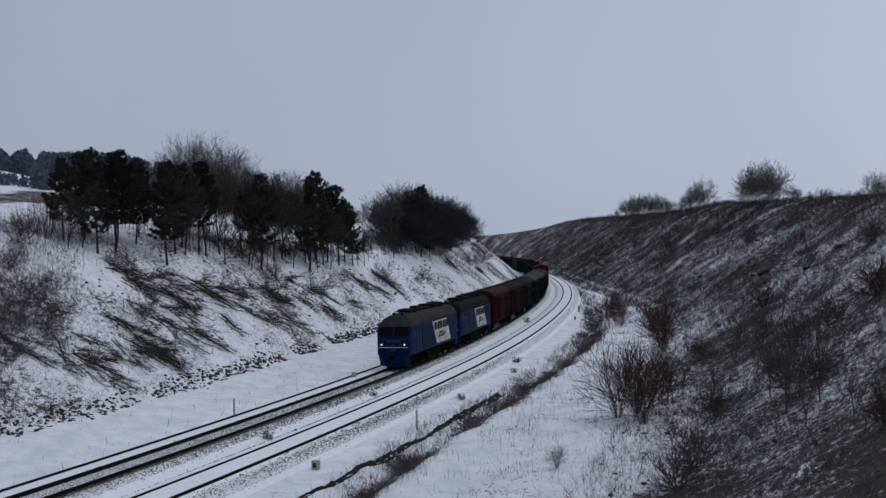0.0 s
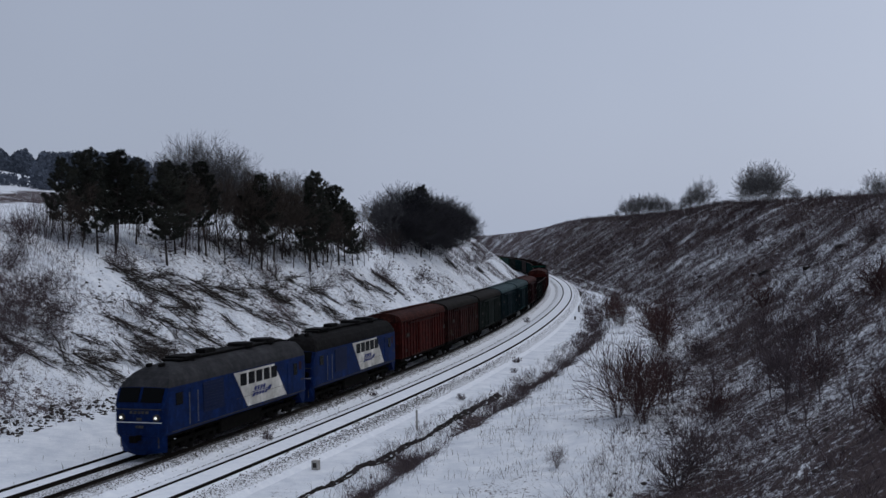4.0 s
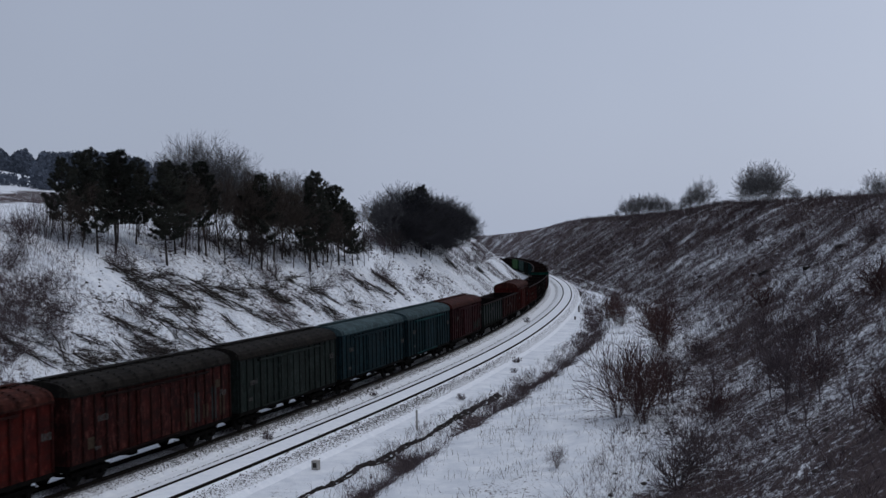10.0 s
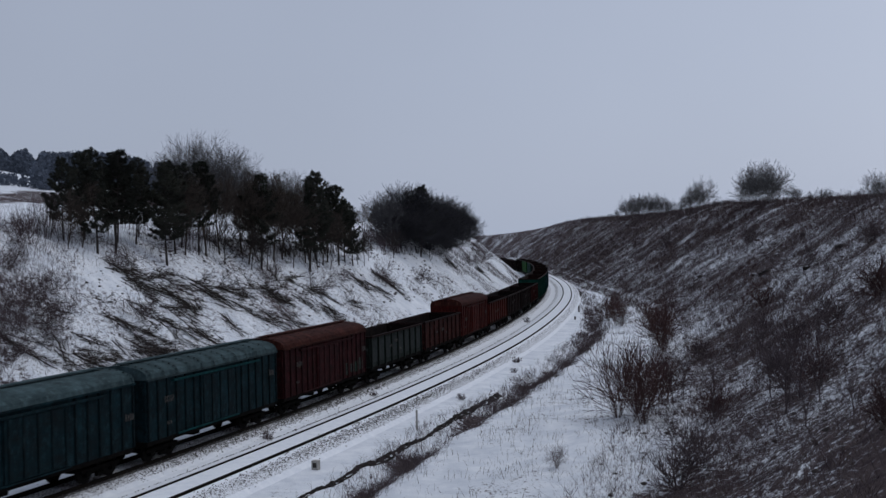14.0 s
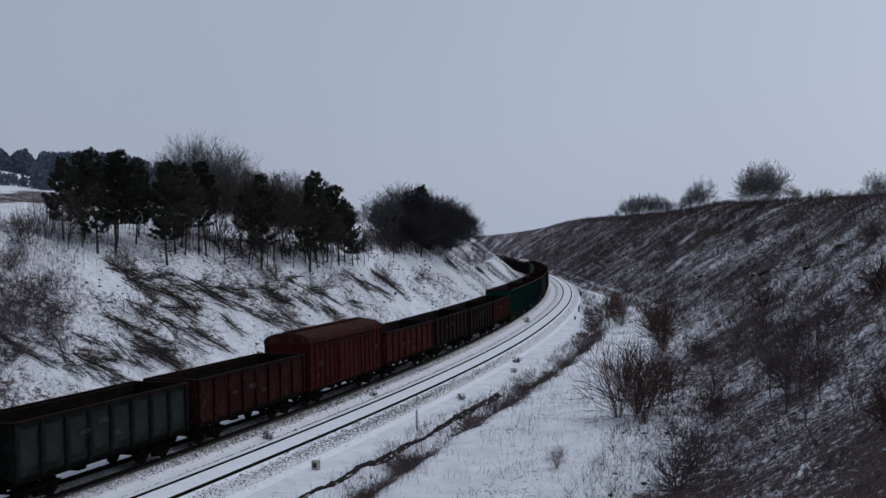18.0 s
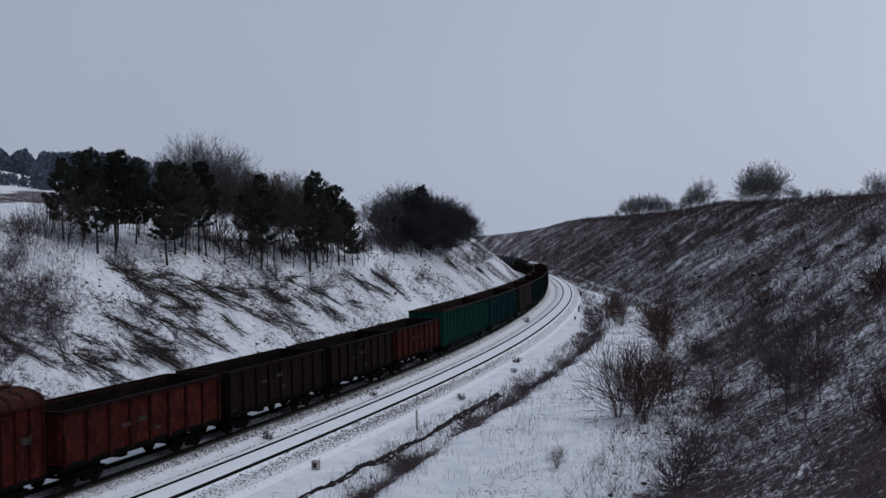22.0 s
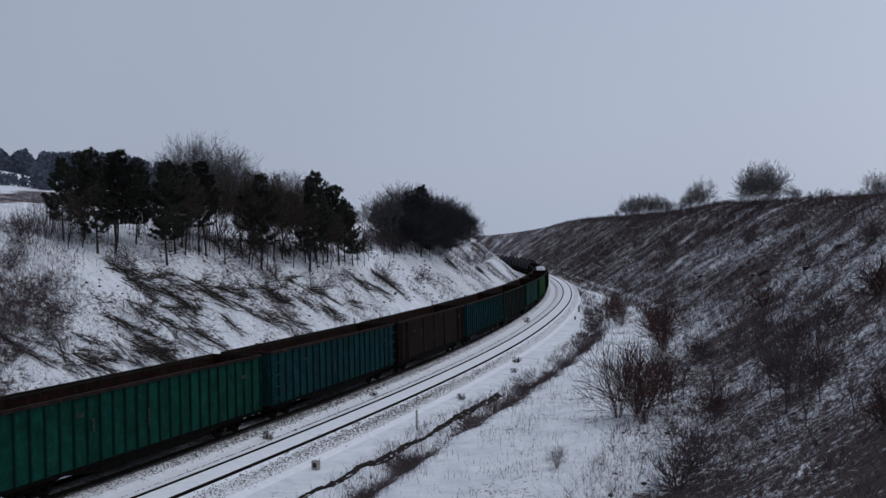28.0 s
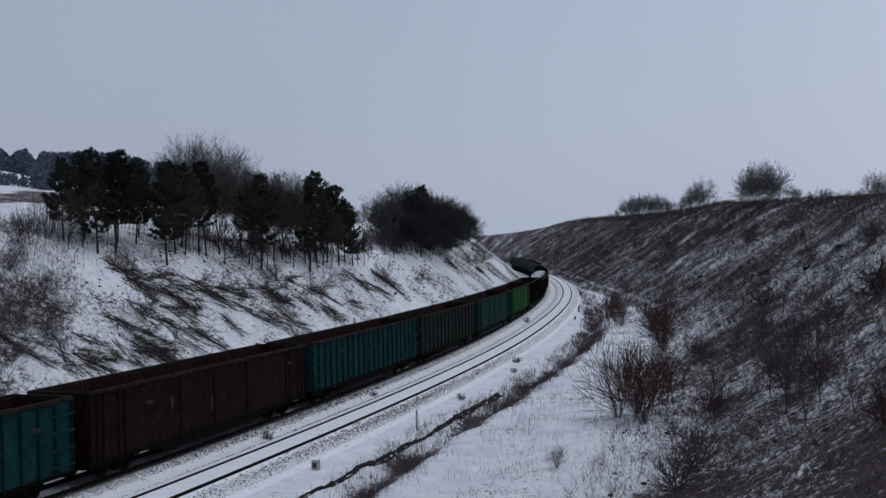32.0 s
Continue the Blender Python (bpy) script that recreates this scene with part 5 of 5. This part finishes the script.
def scrub(name, label, count, seed, area, tall, material, density, lean=0.35, side_twigs=1):
    """Dead stalks and twigs over a stretch of ground."""
    rnd = np.random.RandomState(seed)
    s = rnd.uniform(area[0], area[1], count) if len(area) == 4 else area[0] + (area[1] - area[0]) * rnd.power(area[4], count)
    f = rnd.uniform(0, 1, count)
    u0, u1 = area[2](s), area[3](s)
    u = u0 + (u1 - u0) * f
    keep = rnd.uniform(0, 1, count) < density(s, u)
    s, u = s[keep], u[keep]
    z = ground_z(s, u)
    a = np.interp(s, SS, PH)
    x, y = np.interp(s, SS, CX) + u * np.sin(a), np.interp(s, SS, CY) - u * np.cos(a)
    dist = np.hypot(x, y)
    g = Sticks()
    for i in range(len(s)):
        h = rnd.uniform(tall[0], tall[1]) * (0.6 + 0.8 * rnd.rand())
        wd = (0.0045 + 0.00010 * dist[i]) * rnd.uniform(0.7, 1.4)
        dx, dy = rnd.normal(0, lean, 2)
        t = rnd.uniform(0, 6.283)
        side = (math.cos(t), math.sin(t), 0)
        p = (x[i], y[i], z[i] - 0.05)
        tip = (x[i] + dx * h, y[i] + dy * h, z[i] + h)
        g.blade(p, tip, wd, side)
        for _ in range(side_twigs):
            k = rnd.uniform(0.3, 0.75)
            q = (p[0] + (tip[0] - p[0]) * k, p[1] + (tip[1] - p[1]) * k, p[2] + (tip[2] - p[2]) * k)
            e = rnd.normal(0, 0.3, 2) * h
            g.blade(q, (q[0] + e[0], q[1] + e[1], q[2] + h * rnd.uniform(0.15, 0.45)), wd * 0.8, side)
    tagged(put(name, g.mesh(name, M[material])), label, "undergrowth", kind="stuff")


def foot_r(s):
    return np.interp(s, *FOOT_R)


def top_r(s):
    return foot_r(s) + np.interp(s, *RUN_R) * (np.interp(s, *TOP_R) + 2.0)


def foot_l(s):
    return -np.interp(s, *FOOT_L)


def top_l(s):
    return foot_l(s) - np.interp(s, *RUN_L) * (np.interp(s, *TOP_L) + 1.5)


def ditch_u(s):
    return np.interp(s, [-40, -20, -10, -3, 8, 34, 64, 112, 185, 300], [12.6, 12.2, 11.4, 11.1, 11.4, 11.5, 12.2, 9.6, 8.0, 7.5])


def patchy(s, u):
    return 0.25 + 0.75 * thicket(s, u)


scrub("hillside_scrub", "dense dark dead weeds and twigs on the bank", 150000, 5, (-52.0, 430.0, lambda s: foot_r(s) - 3.0, top_r, 0.62), (0.25, 0.75), "twig", patchy, 0.75, 2)
scrub("hillside_grass", "brown dead grass on the snowy bank", 70000, 6, (-52.0, 380.0, lambda s: foot_r(s) - 3.0, top_r, 0.75), (0.15, 0.4), "grass", lambda s, u: 0.75, 0.8, 1)
scrub("hillside_canes", "reddish dead canes on the bank", 24000, 7, (-50.0, 160.0, lambda s: foot_r(s) + 0.5, top_r, 0.8), (0.6, 1.2), "twig_red", lambda s, u: thicket(s, u) * smooth(0.42, 0.56, fbm(u * 0.14 + 15, s * 0.12, 41)), 0.4, 3)
scrub("ditch_weeds", "dark dead weeds along the drainage ditch", 62000, 8, (-30.0, 190.0, lambda s: ditch_u(s) - 1.9, lambda s: ditch_u(s) + 1.8, 0.8), (0.15, 0.65), "twig", lambda s, u: np.exp(-((u - ditch_u(s) - 0.8 * (vnoise(s * 0.15, s * 0, 5) - 0.5)) / 1.1) ** 2) * (0.3 + 0.7 * smooth(0.35, 0.65, vnoise(s * 0.3, u * 0.8, 6))) * (1 - 0.8 * smooth(70, 125, s)), 0.45, 2)


def weed_clumps():
    """Rounded tangles of dead weeds standing in the runs of growth."""
    rnd = np.random.RandomState(35)
    s = -50 + 330 * rnd.power(0.7, 9000)
    u = foot_r(s) - 2 + (top_r(s) - foot_r(s) + 2) * rnd.uniform(0, 1, s.size)
    keep = rnd.uniform(0, 1, s.size) < 0.08 + 0.50 * thicket(s, u)
    s, u = s[keep], u[keep]
    z = ground_z(s, u)
    a = np.interp(s, SS, PH)
    x, y = np.interp(s, SS, CX) + u * np.sin(a), np.interp(s, SS, CY) - u * np.cos(a)
    g = Sticks()
    for i in range(s.size):
        far = math.hypot(x[i], y[i])
        size, wd = rnd.uniform(0.25, 0.6) * (1 + far / 300), 0.005 + 0.0001 * far
        for _ in range(16):
            d = rnd.normal(0, 1, 3)
            d[2] = abs(d[2]) * 0.9 + 0.15
            d *= size / math.sqrt(float(d @ d)) * rnd.uniform(0.6, 1.2)
            o = rnd.normal(0, 0.12, 2)
            t = rnd.uniform(0, 6.283)
            p = (x[i] + o[0], y[i] + o[1], z[i] - 0.03)
            tip = (p[0] + d[0], p[1] + d[1], p[2] + d[2])
            g.blade(p, tip, wd, (math.cos(t), math.sin(t), 0))
            q = (p[0] + d[0] * 0.5, p[1] + d[1] * 0.5, p[2] + d[2] * 0.5)
            e = rnd.normal(0, 0.45, 3) * size
            g.blade(q, (q[0] + e[0], q[1] + e[1], q[2] + abs(e[2])), wd * 0.8, (math.sin(t), math.cos(t), 0))
    tagged(put("weed_clumps", g.mesh("weed_clumps", M["twig"])), "tangled clumps of dead weeds on the bank", "undergrowth", kind="stuff")


weed_clumps()
scrub("meadow_stalks", "sparse dead stalks standing in snow", 15000, 9, (-40.0, 120.0, lambda s: ditch_u(s) + 0.6, foot_r), (0.2, 0.55), "grass", lambda s, u: 0.15 + 0.85 * smooth(0.45, 0.7, fbm(u * 0.4, s * 0.4, 51)), 0.35, 1)
scrub("bank_stalks", "sparse dark stalks on the snowy bank", 42000, 10, (-20.0, 230.0, foot_l, top_l), (0.2, 0.6), "twig", lambda s, u: smooth(0.45, 0.62, fbm(u * 0.2 + 9, s * 0.16, 61)), 0.5, 2)
scrub("bank_underwood", "thin bare saplings under the trees", 7500, 11, (8.0, 175.0, lambda s: top_l(s) + 4.5, lambda s: top_l(s) - 3.0), (0.9, 3.0), "twig", lambda s, u: smooth(0.38, 0.6, fbm(u * 0.25, s * 0.2, 71)), 0.16, 3)
scrub("bank_brush", "fine bare brush over snow on the bank", 9000, 15, (-18.0, 14.0, lambda s: foot_l(s) - 2.0, top_l), (0.3, 0.9), "twig", lambda s, u: smooth(0.38, 0.55, fbm(u * 0.3 + 2, s * 0.25, 81)) * smooth(15, 3, s + 0.4 * (u + 18)), 0.5, 2)
scrub("crest_weeds", "dead weeds along the skyline", 8000, 16, (20.0, 420.0, lambda s: top_r(s) - 4.5, lambda s: top_r(s) + 1.5), (0.3, 1.3), "twig", lambda s, u: 0.05 + 0.95 * smooth(0.4, 0.6, vnoise(s * 0.13, s * 0, 17)), 0.3, 2)
scrub("apron_stalks", "few thin stalks on the snow beside the track", 500, 12, (-25.0, 90.0, lambda s: foot_l(s), lambda s: foot_l(s) * 0 - 3.6), (0.15, 0.35), "grass", lambda s, u: 0.8, 0.4, 1)


def cut_branch(seed, length):
    """A cut bough with its side twigs: local x points downhill."""
    rnd = random.Random(seed)
    g = Sticks()
    p, d, r = Vector((-length / 2, 0, 0.05)), Vector((1, 0, 0)), 0.012 + 0.007 * length
    n = 7
    for i in range(n):
        d = (d + Vector((0, rnd.gauss(0, 0.10), rnd.gauss(0, 0.05)))).normalized()
        q = p + d * length / n
        q.z = max(q.z, 0.03)
        g.stick(p, q, r, r * 0.86, 4)
        p, r = q, r * 0.86
        for _ in range(4):
            e = (d + Vector((0, rnd.gauss(0, 0.55), rnd.uniform(-0.05, 0.45)))).normalized()
            L = length * rnd.uniform(0.10, 0.3)
            m = p + e * L
            m.z = max(m.z, 0.02)
            g.stick(p, m, r * 0.6, 0.009)
            for _k in range(3):
                o = p.lerp(m, rnd.uniform(0.3, 0.9))
                t = o + (e + unit(rnd) * 0.6).normalized() * L * 0.5
                t.z = max(t.z, 0.01)
                g.stick(o, t, 0.008, 0.006)
    return g.mesh("fallen_branch", M["bark"])


def lay(ob, s, u, scale, turn=0.0, lift=0.0):
    """Lay a thing on the bank, its x down the slope."""
    p, q = Vector(on_ground(s, u + 1.0)), Vector(on_ground(s, u - 1.0))
    x = (p - q).normalized()
    y = Vector((0, 0, 1)).cross(x).normalized()
    z = x.cross(y)
    m = Matrix((x, y, z)).transposed().to_4x4() @ Matrix.Rotation(radians(turn), 4, "Z") @ Matrix.Rotation(radians(lift), 4, "Y")
    ob.matrix_basis = Matrix.Translation(on_ground(s, u)) @ m
    ob.scale = (scale,) * 3


BOUGH_LONG = (2.2, 2.8, 3.4, 4.2, 1.8, 3.0)
bough_meshes = [cut_branch(200 + i, q) for i, q in enumerate(BOUGH_LONG)]
# heaps of cut boughs: along, across, turn from the fall line, length, how many
BOUGHS_NEAR = [(-6.0, -15.5, 26, 3.5, 4), (-3.5, -15.0, -18, 3.9, 6), (1.3, -18.9, 26, 2.2, 3), (1.8, -15.3, 41, 2.6, 3), (-0.9, -14.6, 69, 3.9, 5), (-0.4, -13.3, 34, 3.4, 8), (7.5, -15.7, 33, 4.5, 14), (4.0, -14.4, -6, 3.0, 10), (7.8, -14.3, 25, 4.1, 14), (18.2, -22.3, 78, 5.7, 8), (17.6, -21.0, 28, 4.1, 12), (19.5, -19.4, 47, 4.3, 8), (23.7, -20.7, 54, 4.2, 8), (27.3, -19.2, 22, 4.5, 12)]
BOUGHS_MID = [(13.0, -18.9, 42, 2.3, 5), (14.0, -17.0, 15, 4.1, 12), (18.3, -18.0, 75, 4.1, 4), (13.7, -15.2, 4, 2.9, 8), (17.6, -15.1, 14, 3.7, 8), (31.4, -20.3, 69, 6.4, 5), (24.7, -16.1, -7, 2.5, 5), (9.3, -19.5, 77, 2.5, 2), (32.8, -19.3, 63, 3.2, 4), (40.2, -19.4, 62, 5.5, 8), (48.1, -20.3, 85, 6.0, 4), (42.1, -18.6, 12, 3.6, 8), (30.9, -17.1, 33, 3.2, 7), (33.6, -16.1, 23, 3.0, 7)]
BOUGHS_FAR = [(37.9, -15.5, 60, 3.4, 6), (51.9, -19.2, 74, 7.8, 5), (46.5, -17.3, 18, 2.8, 7), (49.9, -16.2, -7, 3.5, 12), (55.7, -17.4, -1, 2.6, 5), (70.8, -18.6, 4, 4.2, 8), (75.0, -16.4, 16, 3.2, 8), (82.9, -17.0, -29, 6.0, 12), (60.4, -15.9, 50, 2.3, 8), (63.5, -17.6, 39, 1.7, 3), (107.1, -15.5, 6, 2.2, 3), (158.9, -12.5, -72, 6.0, 8), (136.2, -15.4, -57, 8.1, 3)]
bough_rnd = random.Random(77)
for i, (s, u, tn, long, many) in enumerate(BOUGHS_NEAR + BOUGHS_MID + BOUGHS_FAR):
    for k in range(many + 2):
        ob = put("fallen_branch", bough_meshes[(i + k) % 6])
        tagged(ob, "cut dark branch lying on the snowy bank", "branch", "cut branches on the bank")
        a = radians(tn)
        d, e = bough_rnd.uniform(-0.42, 0.42) * long, bough_rnd.gauss(0, 0.25 + 0.075 * many)
        size = bough_rnd.uniform(0.5, 0.9) * long / BOUGH_LONG[(i + k) % 6]
        lay(ob, s + d * math.sin(a) + e * math.cos(a), min(u + 0.8 * (d * math.cos(a) - e * math.sin(a)), -11.4 if s < 60 else -9), min(size, 1.5), tn + bough_rnd.gauss(0, 24), bough_rnd.gauss(-3, 6))


def fallen_trunk(seed, length, r):
    rnd = random.Random(seed)
    g = Sticks()
    p, d, pts = Vector((-length / 2, 0, r)), Vector((1, 0, 0)), []
    for i in range(8):
        pts.append(p.copy())
        d = (d + unit(rnd) * 0.07).normalized()
        p = p + d * length / 7
        p.z = max(p.z, r * 0.5)
    g.tube(pts, [r * (1 - 0.1 * i) for i in range(8)])
    return g.mesh("log", M["bark"])


trunk_meshes = [fallen_trunk(300 + i, 5.0, 0.07) for i in range(3)]
for i, (s, u, sc, tn) in enumerate(((-6.0, -15.5, 1.0, 26), (1.8, -15.3, 0.7, 41), (-0.4, -13.3, 1.0, 34), (4.0, -14.4, 0.7, -6), (18.2, -22.3, 1.0, 78), (19.5, -19.4, 1.0, 47), (27.3, -19.2, 1.0, 22), (18.3, -18.0, 1.0, 75), (17.6, -15.1, 1.0, 14), (24.7, -16.1, 0.7, -7), (32.8, -19.3, 1.0, 63), (48.1, -20.3, 1.0, 85), (30.9, -17.1, 1.0, 33), (37.9, -15.5, 1.0, 60), (46.5, -17.3, 0.7, 18), (55.7, -17.4, 0.7, -1), (75.0, -16.4, 1.0, 16), (158.9, -12.5, 1.0, -72))):
    ob = put("log", trunk_meshes[i % 3])
    tagged(ob, "thin fallen tree trunk lying on the snowy bank", "log", "fallen trunks on the bank")
    lay(ob, s, u, sc, tn)


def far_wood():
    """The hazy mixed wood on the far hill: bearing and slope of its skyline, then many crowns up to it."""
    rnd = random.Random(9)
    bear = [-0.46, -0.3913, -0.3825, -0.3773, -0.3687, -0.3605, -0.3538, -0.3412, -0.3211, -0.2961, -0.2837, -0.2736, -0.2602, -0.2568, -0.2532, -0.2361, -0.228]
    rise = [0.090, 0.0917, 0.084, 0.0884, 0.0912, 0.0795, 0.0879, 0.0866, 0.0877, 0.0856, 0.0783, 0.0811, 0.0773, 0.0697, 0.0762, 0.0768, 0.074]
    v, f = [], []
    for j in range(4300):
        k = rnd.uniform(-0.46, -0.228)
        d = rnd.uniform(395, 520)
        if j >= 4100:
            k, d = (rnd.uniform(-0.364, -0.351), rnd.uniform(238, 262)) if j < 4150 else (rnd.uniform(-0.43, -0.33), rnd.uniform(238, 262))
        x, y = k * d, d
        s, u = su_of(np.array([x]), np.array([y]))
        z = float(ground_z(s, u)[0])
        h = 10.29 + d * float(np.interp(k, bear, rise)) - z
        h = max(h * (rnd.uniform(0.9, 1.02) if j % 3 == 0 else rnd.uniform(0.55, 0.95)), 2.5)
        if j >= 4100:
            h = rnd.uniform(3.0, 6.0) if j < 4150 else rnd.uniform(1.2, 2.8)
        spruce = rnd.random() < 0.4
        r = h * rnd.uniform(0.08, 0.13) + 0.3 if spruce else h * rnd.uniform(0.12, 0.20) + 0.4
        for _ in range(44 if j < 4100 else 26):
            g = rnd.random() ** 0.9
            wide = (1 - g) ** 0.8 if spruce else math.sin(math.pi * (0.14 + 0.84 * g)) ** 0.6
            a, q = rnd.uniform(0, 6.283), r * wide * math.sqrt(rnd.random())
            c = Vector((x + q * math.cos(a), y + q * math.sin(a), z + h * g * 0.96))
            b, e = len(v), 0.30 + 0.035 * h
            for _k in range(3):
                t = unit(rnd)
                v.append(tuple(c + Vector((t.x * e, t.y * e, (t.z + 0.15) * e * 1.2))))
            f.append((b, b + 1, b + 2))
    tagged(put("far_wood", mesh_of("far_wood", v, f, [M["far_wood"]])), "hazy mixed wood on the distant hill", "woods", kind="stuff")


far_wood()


def drain():
    """The narrow cut of the drain: bare dark earth with a broken edge."""
    rnd = np.random.RandomState(71)
    v, f = [], []
    run = np.arange(-30.0, 13.0, 0.22)
    for i, a in enumerate(run):
        c = 10.25 + 0.012 * max(a, 0) + 0.10 * (vnoise(a * 0.5, a * 0, 6) - 0.5)
        wd = (0.07 + 0.16 * vnoise(a * 0.9, a * 0, 7)) * (1 - 0.55 * float(smooth(-11, -7, a) * smooth(2, -3, a)))
        for k, (q, dz) in enumerate(((-1.5, -0.06), (-1, 0.10), (-0.5, 0.05), (0.4, -0.02), (1.0, 0.07), (1.5, -0.06))):
            b = c + q * wd + rnd.normal(0, 0.04)
            v.append(w(a + rnd.normal(0, 0.05), b, float(ground_z(a, b)) + dz + rnd.normal(0, 0.02)))
        if i:
            o = 6 * (i - 1)
            f += [(o + k, o + k + 1, o + k + 7, o + k + 6) for k in range(5)]
    tagged(put("drain", mesh_of("drain", v, f, [M["earth"]])), "narrow drain cut in dark bare earth", "ditch", kind="structure")


drain()


def clods():
    """Dark turned earth and snow-capped lumps on the banks."""
    rnd = np.random.RandomState(14)
    v, f = [], []
    o6 = np.array([(1, 0, 0), (-1, 0, 0), (0, 1, 0), (0, -1, 0), (0, 0, 1), (0, 0, -1), (0.7, 0.7, 0.3), (-0.7, 0.6, 0.2)])
    of = [(0, 6, 4), (6, 2, 4), (2, 7, 4), (7, 1, 4), (1, 3, 4), (3, 0, 4), (0, 3, 5), (3, 1, 5), (1, 7, 5), (7, 2, 5), (2, 6, 5), (6, 0, 5)]
    for i in range(2600):
        if i < 1620:
            s = rnd.uniform(-14, 62)
            if vnoise(s * 0.35, 0.5, 2) < 0.25:
                continue
            u = -np.interp(s, *FOOT_L) + rnd.normal(-0.2, 0.4)
        elif i < 2100:
            s = rnd.uniform(-16, 120)
            u = -np.interp(s, *FOOT_L) - rnd.uniform(0.5, 14)
        else:
            s = -40 + 150 * rnd.power(0.8)
            u = foot_r(s) + rnd.uniform(-2.5, 16)
        c, r = on_ground(s, u), rnd.uniform(0.06, 0.17) * (1 + max(s, 0) / 150)
        k = len(v)
        q = o6 * r * rnd.uniform(0.6, 1.5, (8, 3))
        v += [(c[0] + p[0], c[1] + p[1], c[2] + p[2] * 0.6) for p in q]
        f += [(x + k, y + k, z + k) for x, y, z in of]
    tagged(put("earth_clods", mesh_of("earth_clods", v, f, [M["bark"]])), "dark clods of earth along the foot of the bank", "earth", kind="stuff")


clods()


def bank_rock(seed, size):
    """A weathered lump of rock, rough on all sides."""
    rnd = random.Random(seed)
    bm = bmesh.new()
    bmesh.ops.create_icosphere(bm, subdivisions=2, radius=1.0)
    for q in bm.verts:
        q.co = Vector((q.co.x * 1.5, q.co.y, q.co.z * 0.7)) * size * rnd.uniform(0.75, 1.15)
    return bm


for i, (s, u) in enumerate(((62.07, 31.65), (66.91, 30.49), (44.09, 33.93), (61.95, 27.61), (100.39, 26.07), (98.52, 34.16), (71.77, 36.86), (71.35, 33.52), (42.43, 36.81), (96.93, 24.62), (62.11, 31.04))):
    rock = put("rock", from_bm("rock", bank_rock(600 + i, (0.5, 0.3, 0.45, 0.26)[i % 4]), M["earth"]), None, Matrix.Translation(on_ground(s, u, 0.05)) @ Matrix.Rotation(i * 1.9, 4, "Z"))
    tagged(rock, "dark rock lump sticking out of the weedy bank", "rock", "rocks on the bank")
    part("snow_cap", boxes((-0.28, 0.22, -0.14, 0.16, 0.20, 0.27), bev=0.03), M["snow"], rock, "small cap of snow")


# ---- small things beside the tracks ----
def marker(name, label, category, s, u, z, size, material, turn=0.0, cap=None):
    wd, dp, hg = size
    me = from_bm(name, boxes((-wd / 2, wd / 2, -dp / 2, dp / 2, -0.3, hg), bev=0.012), M[material])
    ob = put(name, me, None, Matrix.Translation(w(s, u, z)) @ Matrix.Rotation(heading(s) + radians(turn), 4, "Z"))
    tagged(ob, label, category)
    if cap:
        part("cap", boxes((-wd / 2 - 0.01, wd / 2 + 0.01, -dp / 2 - 0.01, dp / 2 + 0.01, hg, hg + 0.03)), M[cap], ob)
    return ob


marker("boundary_post", "thin grey post standing in the snow beside the track", "post", -2.0, -3.1, -0.4, (0.10, 0.10, 1.12), "post")
marker("kilometre_stone", "small pale stone beside the rail", "marker", 17.0, -2.2, -0.3, (0.34, 0.3, 0.46), "post")
marker("signal_post", "thin grey post in the snow near the ditch", "post", -3.0, 9.3, -0.7, (0.10, 0.10, 1.12), "post")
stone = marker("marker_stone", "square concrete marker stone with a dark face", "marker", -15.0, 8.2, -0.7, (0.30, 0.34, 0.46), "post")
part("face", boxes((-0.158, -0.15, -0.1, 0.1, 0.12, 0.36)), M["post_dark"], stone)
marker("wooden_post", "short dark wooden post at the foot of the bank", "post", 100.0, 8.2, -0.7, (0.22, 0.22, 0.95), "post_dark", cap="snow")
marker("wooden_post", "short dark wooden post at the foot of the bank", "post", 85.0, 8.4, -0.7, (0.2, 0.2, 0.42), "post_dark", cap="snow")
marker("wooden_post", "short dark wooden post at the foot of the bank", "post", 145.0, 7.7, -0.7, (0.2, 0.2, 1.0), "post_dark")
weed = [make_tree("dead_weed", bare_tree(500 + i, 0.75, 0.8, 5, 0.012, "twig", 3, 0.8), "dark dead weed growing between the tracks", "weed", "weeds between the tracks") for i in range(2)]
uw = [[], []]
for i, (s, u, sc, z) in enumerate(((-9.0, 2.55, 1.0, -0.44), (8.0, 2.6, 0.75, -0.44), (77.0, 2.7, 1.3, -0.44), (32.0, 7.9, 1.1, -0.72), (25.0, 9.0, 0.8, -0.72), (9.0, 8.6, 0.9, -0.72))):
    k = i % 2
    m = Matrix.Translation(w(s, u, z)) @ Matrix.Rotation(i * 1.3, 4, "Z")
    ob = weed[k] if not uw[k] else copy_thing(weed[k], m)
    uw[k].append(1)
    ob.matrix_basis = m
    ob.scale = (sc,) * 3

motions()
